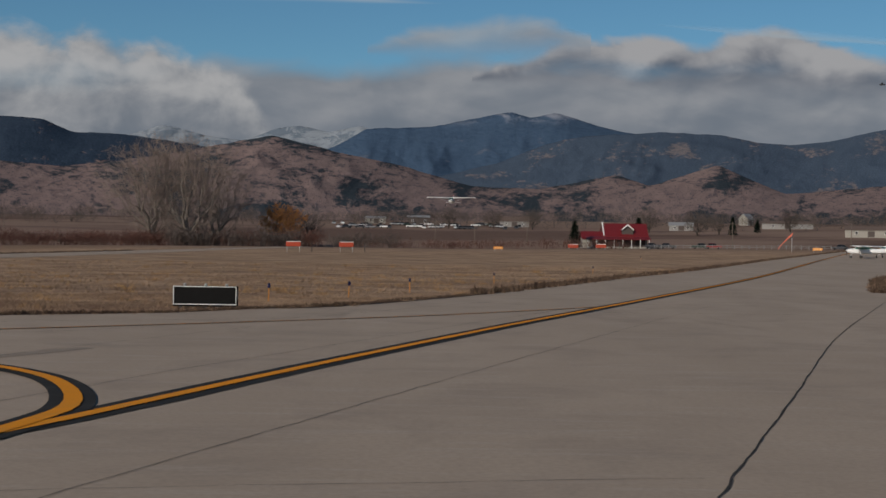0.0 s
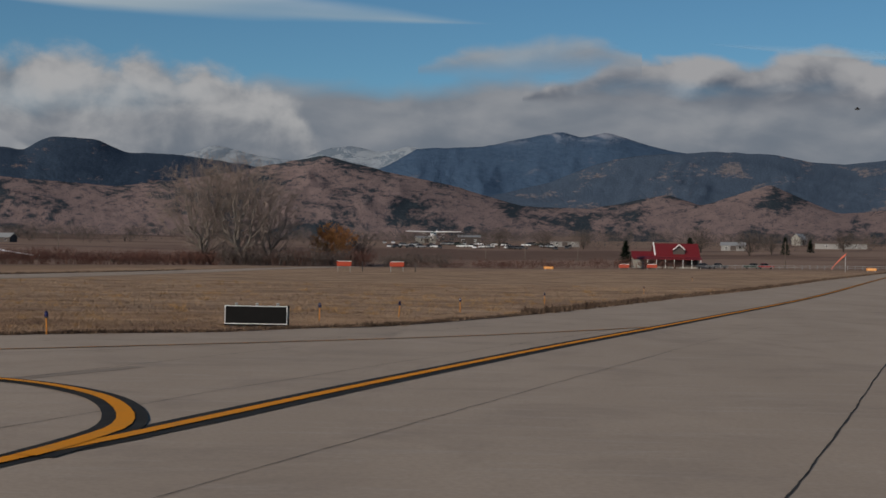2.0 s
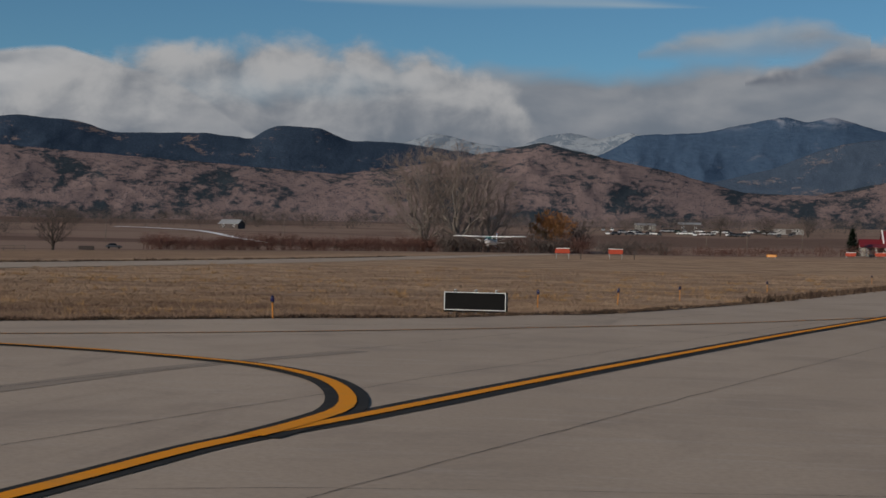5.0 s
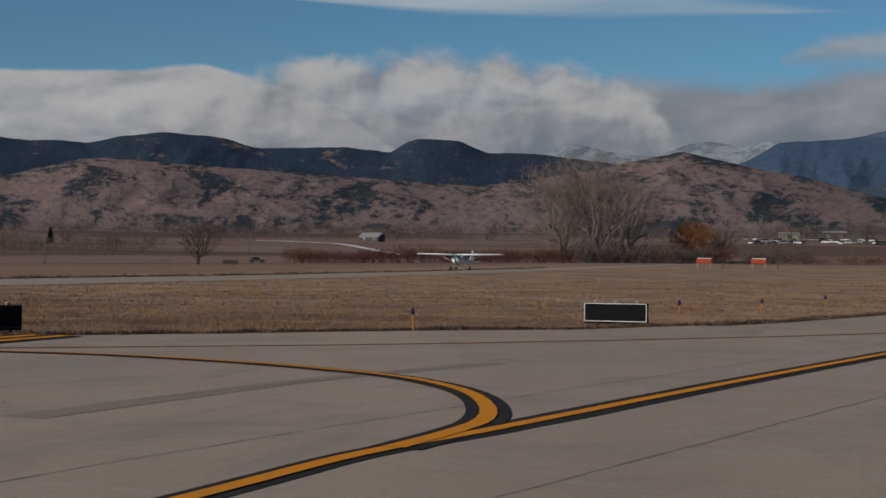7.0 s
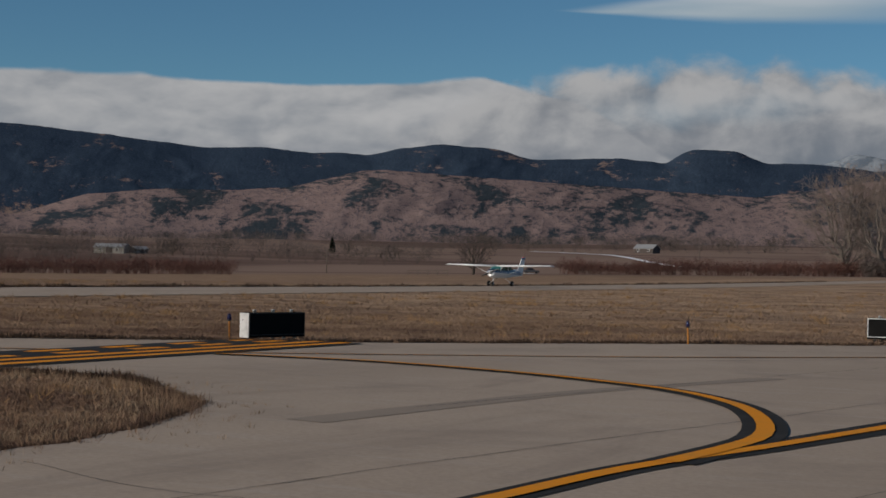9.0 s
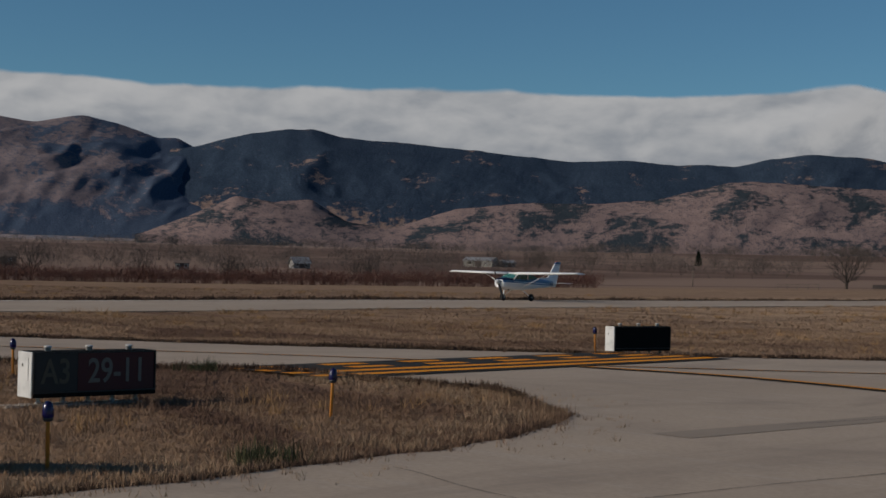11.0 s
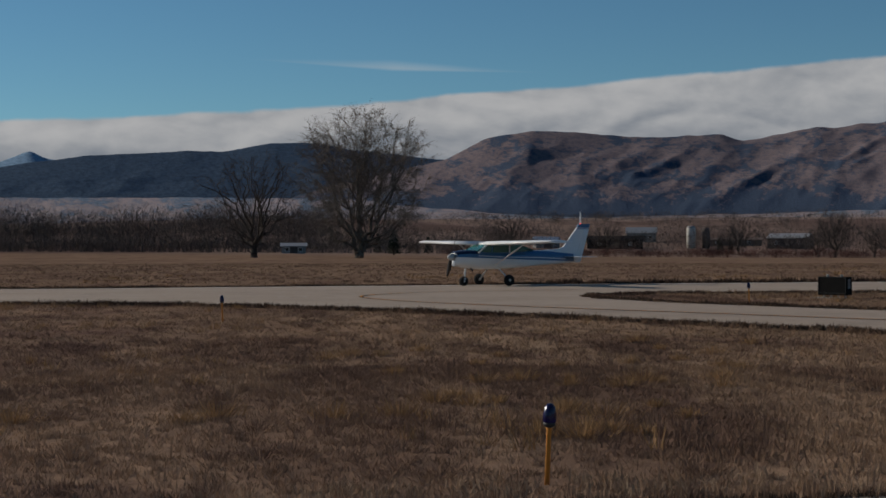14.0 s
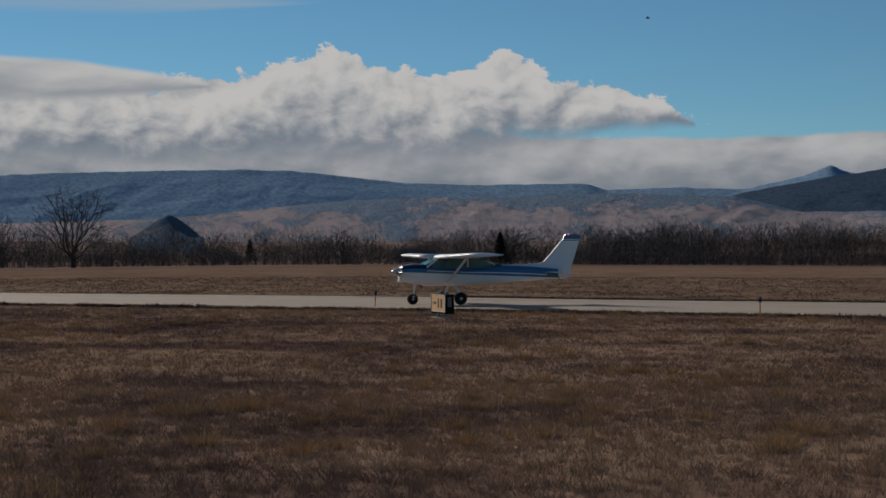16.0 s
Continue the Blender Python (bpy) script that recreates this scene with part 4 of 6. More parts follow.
def conifer(seed, height, width, label):
    """A pine: trunk and whorls of drooping needle sprays."""
    rng = random.Random(seed)
    tree = thing("conifer", Matrix(), label, "tree")
    part("trunk", tubed((0, 0, -0.2), (0, 0, height * 0.95), height * 0.03, height * 0.004, 7), DARK_BARK, tree)
    verts, faces = [], []
    for _ in range(1500):
        s = rng.random() ** 0.8
        z = height * (0.08 + 0.92 * s)
        r = width * 0.5 * (1 - s) ** 0.75 * rng.uniform(0.25, 1.05) + 0.06
        t = rng.random() * math.tau
        p = Vector((r * math.cos(t), r * math.sin(t), z - r * 0.15))
        out = Vector((math.cos(t), math.sin(t), rng.uniform(-0.3, 0.25))) * rng.uniform(0.25, 0.6)
        sd = Vector((-math.sin(t), math.cos(t), rng.gauss(0, 0.4))) * rng.uniform(0.1, 0.22)
        i = len(verts)
        verts.extend((p - out - sd, p - out + sd, p + out))
        faces.append((i, i + 1, i + 2))
    soup("crown", verts, faces, NEEDLES, tree)
    return tree


def stand(ob, turn, d, spin=0.0, size=1.0):
    p = away(turn, d)
    ob.matrix_basis = Matrix.Translation((p.x, p.y, ground_z(p))) @ Matrix.Rotation(radians(spin), 4, "Z") @ Matrix.Scale(size, 4)
    return ob


def again(ob, turn, d, spin, size, label=""):
    p = away(turn, d)
    c = copy_thing(ob, Matrix.Translation((p.x, p.y, ground_z(p))) @ Matrix.Rotation(radians(spin), 4, "Z"))
    c.scale = (size, size, size)
    if label:
        c["label"] = label
    return c


def trees():
    big = stand(bare_tree(4, 20.5, BARK, TWIGS, "large old leafless cottonwood with a broad drooping crown", 0.06, 1400, 15, 0.026, 0.0, 0.92, 0.35), 83.3, 205, 40)
    open_tree = stand(bare_tree(9, 14.5, DARK_BARK, DARK_TWIGS, "leafless spreading tree with dark open limbs", 0.14, 620, 6, 0.021, 0.0, 1.05), 87.3, 210, 10)
    pale = stand(bare_tree(15, 29.0, PALE_BARK, PALE_TWIGS, "tall leafless cottonwood with pale limbs over the shrubs", 0.10, 950, 12, 0.028, 0.0, 0.86), 11.0, 400, 0)
    again(pale, 9.7, 395, 120, 1.0)
    again(pale, 8.6, 410, 220, 0.8)
    small = stand(bare_tree(22, 9.5, DARK_BARK, DARK_TWIGS, "small round leafless tree standing in the field", 0.16, 480, 7, 0.028, 0.0, 0.95), 24.8, 330, 0)
    spread = stand(bare_tree(27, 8.0, DARK_BARK, DARK_TWIGS, "low wide leafless tree near the farms", 0.12, 480, 7, 0.028, 0.0, 1.25), 62.6, 330, 0)
    stand(bare_tree(31, 12.0, DARK_BARK, RUST_TWIGS, "willow still holding rust-orange leaves", 0.12, 520, 7, 0.05, 0.8, 0.95), 6.2, 420, 0)
    again(small, 5.1, 430, 90, 1.0, "leafless tree beside the rust-orange willow")
    again(small, 59.3, 235, 50, 0.98, "leafless tree standing alone at the field edge")
    again(open_tree, 123.8, 380, 200, 1.4, "large leafless tree at the end of the woodland")
    again(open_tree, 126.6, 400, 60, 0.95, "leafless tree at the end of the woodland")
    spots = [(55.2, 325, 1.0), (56.1, 352, 0.7), (63.5, 320, 0.95), (64.1, 335, 0.8), (65.5, 330, 1.1), (66.1, 350, 0.9), (61.5, 380, 0.8), (69.0, 420, 1.0), (69.6, 410, 0.7), (73.9, 400, 1.1), (77.5, 350, 1.0), (78.0, 360, 0.8), (51.2, 420, 0.9), (48.0, 430, 0.8), (47.6, 440, 1.0), (43.2, 450, 0.9), (42.6, 440, 0.8), (36.2, 560, 0.9), (29.6, 600, 0.8), (-0.2, 640, 1.0), (-1.9, 650, 1.1), (-3.4, 640, 1.0), (-7.8, 600, 1.1), (-9.6, 560, 1.3), (-10.4, 580, 1.0), (-13.0, 620, 1.0), (107.4, 400, 1.35), (110.5, 420, 0.9), (113.8, 420, 1.0)]
    for k, (a, d, s) in enumerate(spots):
        again((open_tree, small, spread)[k % 3], a, d, k * 73, s * (0.62, 1.0, 0.95)[k % 3], "leafless tree among the farmsteads")
    pine = stand(conifer(3, 7.6, 4.6, "dark green conifer beside the red-roofed house"), -5.0, 415)
    again(pine, -7.4, 455, 40, 1.1)
    for a, d, s in ((82.0, 330, 0.75), (80.7, 420, 0.6), (82.6, 420, 0.7), (69.7, 430, 0.6), (69.3, 430, 0.55), (107.8, 395, 1.1), (117.3, 480, 0.9), (30.2, 600, 0.8), (-10.9, 560, 0.9), (-11.8, 600, 0.7)):
        again(pine, a, d, a * 40, s, "dark green conifer among the farmsteads")


trees()


def brush(name, count, place, height, wide, twigs, blades, material, label, seed):
    """A belt of bare scrub: fans of thin stems, too many to count."""
    rng = np.random.default_rng(seed)
    turn, d = place(rng, count)
    x, y = -np.sin(np.radians(turn)) * d, np.cos(np.radians(turn)) * d
    z = terrain(x, y)
    h = height * rng.uniform(0.5, 1.1, count) * (0.75 + 0.5 * fractal(turn * 1.3, turn * 0 + seed, seed, 3))
    n = count * blades
    i = np.repeat(np.arange(count), blades)
    # each plant: a few stems, and short twigs spread through a rounded crown
    a, r = rng.uniform(0, math.tau, n), rng.uniform(0, 1, n) ** 0.45
    up = rng.uniform(-1, 1, n)
    flat = np.sqrt(1 - up * up) * r * 1.25
    mid = h[i] * 0.58
    root = np.stack([x[i] + np.cos(a) * wide * flat, y[i] + np.sin(a) * wide * flat, z[i] + mid + up * r * h[i] * 0.40], 1)
    tip = root + np.stack([np.cos(a) * wide * 0.25 * flat, np.sin(a) * wide * 0.25 * flat, h[i] * rng.uniform(0.02, 0.12, n)], 1) + rng.normal(0, 0.25, (n, 3)) * wide * 1.1
    stem = rng.random(n) < 0.05
    root[stem] = np.stack([x[i] + np.cos(a) * 0.3, y[i] + np.sin(a) * 0.3, z[i] - 0.1], 1)[stem]
    tip[stem] = np.stack([x[i] + np.cos(a) * wide * 0.6 * r, y[i] + np.sin(a) * wide * 0.6 * r, z[i] + h[i] * 0.55], 1)[stem]
    b = rng.uniform(0, math.tau, n)
    s = np.stack([np.cos(b), np.sin(b), 0 * b], 1) * twigs
    verts = np.stack([root - s, root + s, tip], 1).reshape(-1, 3)
    faces = np.arange(n * 3).reshape(-1, 3)
    me = bpy.data.meshes.new(name)
    me.vertices.add(n * 3)
    me.vertices.foreach_set("co", verts.ravel())
    me.loops.add(n * 3)
    me.loops.foreach_set("vertex_index", faces.ravel())
    me.polygons.add(n)
    me.polygons.foreach_set("loop_start", np.arange(0, n * 3, 3))
    me.update(calc_edges=True)
    me.materials.append(material)
    return tagged(new(name, me), label, name.replace("_", " "), kind="stuff")


def span(a0, a1, d0, d1):
    return lambda rng, n: (rng.uniform(a0, a1, n), rng.uniform(d0, d1, n))


brush("shrub_belt", 620, span(4.6, 21.5, 385, 405), 4.0, 1.8, 0.06, 70, RED_TWIGS, "dense russet leafless shrubs along a ditch", 1)
brush("shrub_belt", 120, span(5.5, 10.5, 380, 392), 5.0, 2.2, 0.07, 60, DARK_TWIGS, "dark leafless thicket below the cottonwoods", 12)
brush("shrub_belt", 160, span(-7, 3.8, 385, 400), 2.4, 1.8, 0.06, 45, RED_TWIGS, "low russet shrubs at the field edge", 2)
brush("shrub_belt", 50, span(1.8, 4.2, 375, 385), 4.0, 2.2, 0.06, 60, DARK_TWIGS, "dark rounded thicket of bare shrubs", 13)
brush("shrub_belt", 1150, span(34, 60, 290, 320), 3.2, 1.6, 0.05, 55, RED_TWIGS, "long russet hedge of leafless shrubs", 3)
brush("shrub_belt", 420, span(60, 80, 300, 330), 1.9, 1.5, 0.05, 45, RED_TWIGS, "low russet scrub before the farm buildings", 4)
brush("shrub_belt", 1700, span(79, 132, 400, 430), 4.8, 2.0, 0.06, 60, DARK_TWIGS, "dark scrub along the edge of the woodland", 5)
brush("woodland", 560, span(84, 104.5, 430, 500), 12.0, 4.2, 0.05, 140, DARK_TWIGS, "bare grey winter woodland behind the runway", 6)
brush("woodland", 420, span(104, 132, 430, 520), 10.5, 3.8, 0.05, 130, DARK_TWIGS, "bare grey winter woodland behind the runway", 7)
brush("woodland", 420, span(26, 58, 480, 640), 6.5, 3.6, 0.06, 80, DARK_TWIGS, "bare trees among distant farms", 8)
brush("woodland", 320, span(57, 84, 420, 560), 7.0, 3.4, 0.06, 90, DARK_TWIGS, "bare trees among distant farms", 9)
brush("woodland", 650, span(24, 90, 650, 1150), 6.0, 5.0, 0.09, 70, DARK_TWIGS, "distant bare hedgerows and trees", 14)
brush("woodland", 560, span(-20, 25, 640, 820), 6.5, 4.0, 0.08, 80, DARK_TWIGS, "bare trees along the distant fields", 10)


def tufts(name, label, count, d0, d1, a0, a1, height, wide, blades, material, seed, blade_w, where=None):
    """Grass tufts standing off the paving."""
    rng = np.random.default_rng(seed)
    turn = rng.uniform(a0, a1, count)
    d = np.sqrt(rng.uniform(d0 * d0, d1 * d1, count))
    x, y = -np.sin(np.radians(turn)) * d, np.cos(np.radians(turn)) * d
    keep = ~inside(EDGE, x, y)
    if where is not None:
        keep &= where(x, y)
    x, y = x[keep], y[keep]
    m = len(x)
    size = height * rng.uniform(0.5, 1.2, m) * (0.55 + 0.9 * fractal(x * 0.5, y * 0.5, seed + 5, 3))
    i = np.repeat(np.arange(m), blades)
    n = len(i)
    a, lean = rng.uniform(0, math.tau, n), rng.uniform(0.1, 1.0, n)
    z = terrain(x, y)[i] - 0.05
    rx, ry = x[i] + rng.normal(0, wide * 0.3, n), y[i] + rng.normal(0, wide * 0.3, n)
    h = size[i] * rng.uniform(0.6, 1.1, n)
    b = rng.uniform(0, math.tau, n)
    s = np.stack([np.cos(b), np.sin(b), 0 * b], 1) * blade_w
    root = np.stack([rx, ry, z], 1)
    tip = np.stack([rx + np.cos(a) * lean * wide, ry + np.sin(a) * lean * wide, z + 0.04 + h * (1.1 - 0.5 * lean)], 1)
    verts = np.stack([root - s, root + s, tip], 1).reshape(-1, 3)
    me = bpy.data.meshes.new(name)
    me.vertices.add(n * 3)
    me.vertices.foreach_set("co", verts.ravel())
    me.loops.add(n * 3)
    me.loops.foreach_set("vertex_index", np.arange(n * 3))
    me.polygons.add(n)
    me.polygons.foreach_set("loop_start", np.arange(0, n * 3, 3))
    me.update(calc_edges=True)
    me.materials.append(material)
    return tagged(new(name, me), label, "grass", kind="stuff")


tufts("dry_grass", "short dry straw-coloured grass", 30000, 7.5, 19, 20, 130, 0.045, 0.10, 9, BLADES, 1, 0.006)
tufts("dry_grass", "short dry straw-coloured grass", 44000, 19, 48, -6, 130, 0.055, 0.20, 8, BLADES, 2, 0.011)
tufts("dry_grass", "short dry straw-coloured grass", 30000, 48, 130, -16, 130, 0.07, 0.32, 7, BLADES, 3, 0.028)
tufts("dry_weeds", "russet brown dead weeds", 9000, 8, 24, 30, 130, 0.07, 0.14, 9, WEEDS, 4, 0.006, lambda x, y: fractal(x * 0.22, y * 0.22, 77, 3) > 0.5)
tufts("dry_weeds", "russet brown dead weeds", 12000, 24, 75, -6, 130, 0.075, 0.24, 8, WEEDS, 5, 0.013, lambda x, y: fractal(x * 0.12, y * 0.12, 78, 3) > 0.5)
tufts("golden_grass", "taller golden bunch grass", 16000, 9, 80, -6, 130, 0.16, 0.17, 16, GOLD, 6, 0.007, lambda x, y: fractal(x * 0.35, y * 0.35, 79, 3) > 0.66)


def clumps(name, label, count, blades, d0, d1, a0, a1, height, wide, material, seed, blade_w):
    """Single bunches of taller grass with bare ground between them."""
    rng = np.random.default_rng(seed)
    turn = rng.uniform(a0, a1, count)
    d = rng.uniform(d0, d1, count)
    x, y = -np.sin(np.radians(turn)) * d, np.cos(np.radians(turn)) * d
    keep = ~inside(EDGE, x, y) & (fractal(x * 0.16, y * 0.16, seed, 3) > 0.47)
    x, y = x[keep], y[keep]
    m = len(x)
    size = rng.uniform(0.5, 1.2, m)
    i = np.repeat(np.arange(m), blades)
    n = len(i)
    a, out = rng.uniform(0, math.tau, n), np.abs(rng.normal(0, 0.5, n))
    root = np.stack([x[i] + np.cos(a) * out * wide * size[i], y[i] + np.sin(a) * out * wide * size[i], terrain(x, y)[i] - 0.04], 1)
    lean = rng.uniform(0.1, 0.7, n) * wide * size[i]
    tip = root + np.stack([np.cos(a) * lean, np.sin(a) * lean, height * size[i] * rng.uniform(0.35, 1.0, n) * (1.05 - 0.45 * np.minimum(out, 1.4)) + 0.04], 1)
    b = rng.uniform(0, math.tau, n)
    s = np.stack([np.cos(b), np.sin(b), 0 * b], 1) * blade_w
    ob = soup(name, np.stack([root - s, root + s, tip], 1).reshape(-1, 3).tolist(), np.arange(n * 3).reshape(-1, 3).tolist(), material)
    return tagged(ob, label, "grass", kind="stuff")


clumps("golden_grass", "scattered bunches of taller golden grass", 420, 120, 12, 42, 68, 128, 0.15, 0.24, GOLD, 301, 0.0045)
clumps("golden_grass", "scattered bunches of taller golden grass", 420, 50, 38, 130, -14, 66, 0.26, 0.5, GOLD, 302, 0.012)
clumps("dry_weeds", "scattered dark clumps of dead weeds", 500, 90, 10, 45, 45, 128, 0.085, 0.34, WEEDS, 303, 0.005)


def fringe(name, label, d0, d1, reach, per_metre, height, wide, blades, material, seed, blade_w):
    """Ragged grass hanging over the edges of the paving."""
    rng = np.random.default_rng(seed)
    e = np.array(EDGE)
    f = np.roll(e, -1, 0)
    pts = []
    for a, b in zip(e, f):
        mid = (a + b) / 2
        if d0 < np.hypot(*mid) < d1 and -20 < math.degrees(math.atan2(-mid[0], mid[1])) < 132:
            n = max(1, int(np.linalg.norm(b - a) * per_metre))
            n = min(n, 4500)
            side = np.array((-(b - a)[1], (b - a)[0])) / (np.linalg.norm(b - a) + 1e-9)
            s = rng.random(n)[:, None]
            pts.append(a + (b - a) * s + side * rng.uniform(-reach, reach, n)[:, None])
    pts = np.vstack(pts)
    keep = ~inside(EDGE, pts[:, 0] * 1.0, pts[:, 1]) | (rng.random(len(pts)) < 0.12)
    # the runway's near edge is mown short
    keep &= ~((pts[:, 0] > -46) & (pts[:, 0] < -30) & (pts[:, 1] > 24))
    x, y = pts[keep, 0], pts[keep, 1]
    m = len(x)
    size = height * rng.uniform(0.4, 1.2, m) * (0.35 + 1.2 * fractal(x * 0.8, y * 0.8, seed, 3))
    i = np.repeat(np.arange(m), blades)
    n = len(i)
    a, lean = rng.uniform(0, math.tau, n), rng.uniform(0.1, 1.0, n)
    z = terrain(x, y)[i] - 0.04
    rx, ry = x[i] + rng.normal(0, wide * 0.3, n), y[i] + rng.normal(0, wide * 0.3, n)
    b = rng.uniform(0, math.tau, n)
    s = np.stack([np.cos(b), np.sin(b), 0 * b], 1) * blade_w
    root = np.stack([rx, ry, z], 1)
    tip = np.stack([rx + np.cos(a) * lean * wide, ry + np.sin(a) * lean * wide, z + 0.04 + size[i] * rng.uniform(0.6, 1.1, n) * (1.1 - 0.5 * lean)], 1)
    ob = soup(name, np.stack([root - s, root + s, tip], 1).reshape(-1, 3).tolist(), np.arange(n * 3).reshape(-1, 3).tolist(), material)
    return tagged(ob, label, "grass", kind="stuff")


fringe("edge_grass", "ragged dry grass along the concrete edge", 5, 26, 0.30, 80, 0.10, 0.09, 8, BLADES, 51, 0.006)
fringe("pale_grass", "pale straw verge along the concrete edge", 4, 22, 1.1, 120, 0.07, 0.10, 8, PALE, 56, 0.006)
fringe("edge_weeds_and_shade", "dark dead weeds along the concrete edge", 5, 26, 0.12, 40, 0.09, 0.08, 8, WEEDS, 52, 0.006)
fringe("edge_grass", "ragged dry grass along the concrete edge", 26, 75, 0.35, 24, 0.11, 0.14, 8, BLADES, 53, 0.013)
# Dark weeds that also fill in the shadow gap beside the runway.
fringe("edge_weeds_and_shade", "dark dead weeds along the concrete edge", 26, 110, 0.20, 24, 0.11, 0.14, 8, WEEDS, 54, 0.016)
fringe("edge_weeds_and_shade", "dark dead weeds along the concrete edge", 75, 420, 0.4, 9, 0.18, 0.30, 7, WEEDS, 55, 0.05)


# Dark-coloured blades draw the shade line where grass overhangs the paving.
fringe("edge_weeds_and_shade", "dark blades painting the shade line along the concrete edge", 8, 18, 0.08, 130, 0.06, 0.06, 7, EDGE_SHADE, 59, 0.007)
fringe("edge_weeds_and_shade", "dark blades painting the shade line along the concrete edge", 18, 60, 0.12, 190, 0.11, 0.08, 7, EDGE_SHADE, 57, 0.014)
fringe("edge_weeds_and_shade", "dark blades painting the shade line along the concrete edge", 60, 420, 0.35, 60, 0.24, 0.15, 6, EDGE_SHADE, 58, 0.04)


def near_patch(name, label, cx, cy, spread, count, height, wide, blades, material, seed, blade_w):
    """A patch of taller growth at one spot."""
    return tufts(name, label, count * 40, 5, 60, -6, 130, height, wide, blades, material, seed, blade_w, lambda x, y: np.hypot(x - cx, y - cy) < spread)


for k, (cx, cy, sp) in enumerate(((-13.2, 8.6, 1.3), (-11.8, 7.4, 1.0), (-13.0, 11.0, 1.1), (-11.6, 4.2, 1.2), (-15.0, 12.6, 1.3), (-10.3, 4.6, 0.6), (-12.3, 2.0, 1.2))):
    near_patch("tall_weeds", "tangle of tall dead brown weeds", cx, cy, sp, 1500, 0.17, 0.16, 9, WEEDS, 90 + k, 0.005)
near_patch("evergreen_shrub", "small dark evergreen shrub in the grass", -8.75, 8.35, 0.28, 9000, 0.22, 0.12, 12, GREEN, 71, 0.008)
near_patch("evergreen_shrub", "small dark evergreen shrub in the grass", -17.3, 15.0, 0.35, 9000, 0.2, 0.12, 12, GREEN, 72, 0.008)


# ---- airfield signs and lights ----
ALUMINIUM = painted("aluminium", (0.78, 0.78, 0.77), 0.4, 0.1, 0.12)
GALVANISED = painted("galvanised_steel", (0.50, 0.50, 0.49), 0.5, 0.2, 0.3)
SIGN_BLACK = painted("sign_black", (0.018, 0.018, 0.018), 0.5, 0, 0.2)
SIGN_BACK = painted("sign_back_black", (0.010, 0.010, 0.010), 0.9, 0, 0.2, 4, 0.05)
SIGN_WHITE = painted("sign_end_white", (0.54, 0.54, 0.53), 0.5, 0, 0.45, 5)
SIGN_GREY = painted("sign_hatch_grey", (0.15, 0.15, 0.145), 0.5, 0, 0.3, 5)
SIGN_YELLOW = painted("sign_yellow", (0.72, 0.41, 0.17), 0.55, 0, 0.12, 3)
# Holding sign's red and lettering: shade of its unlit face put into the colours.
SIGN_RED_SHADED = painted("sign_red_shaded", (0.062, 0.010, 0.011), 0.6, 0, 0.2, 3)
LEGEND_WHITE_SHADED = painted("legend_white_shaded", (0.15, 0.135, 0.115), 0.5, 0, 0.3, 3)
LEGEND_YELLOW_SHADED = painted("legend_yellow_shaded", (0.075, 0.065, 0.045), 0.5, 0, 0.3, 3)
STAKE = painted("orange_stake", (0.62, 0.25, 0.045), 0.55, 0, 0.35, 9)
BLUE_LENS = make_glass("blue_lens", (0.012, 0.010, 0.10), 0.25)
FIXTURE = painted("dark_fixture", (0.05, 0.045, 0.045), 0.5, 0.3, 0.3)
PAD = make_mark("concrete_pad", (0.34, 0.31, 0.27), (0.22, 0.2, 0.17))
ORANGE_BOX = painted("orange_red_paint", (0.36, 0.048, 0.018), 0.5, 0, 0.2)
WHITE_PAINT = painted("white_paint", (0.74, 0.74, 0.73), 0.4, 0, 0.15)


def lettering(text, size, x, z, material, parent, y=0.0, squeeze=1.0):
    """Raised characters on a face that looks along -y."""
    cu = bpy.data.curves.new("legend", "FONT")
    cu.body, cu.size, cu.extrude, cu.align_x, cu.align_y = text, size, 0.002, "CENTER", "CENTER"
    cu.offset = size * 0.012
    tmp = new("legend_shape", cu)
    me = bpy.data.meshes.new_from_object(tmp)
    bpy.data.objects.remove(tmp)
    me.materials.clear()
    me.materials.append(material)
    ob = new("legend", me)
    ob.matrix_basis = Matrix.Translation((x, y, z)) @ Matrix.Rotation(radians(90), 4, "X") @ Matrix.Diagonal((squeeze, 1, 1, 1))
    ob.parent = parent
    return ob


def plate(name, x0, x1, z0, z1, y, t, material, parent):
    return part(name, boxed((x0 + x1) / 2, y - t / 2, (z0 + z1) / 2, x1 - x0, t, z1 - z0), material, parent)


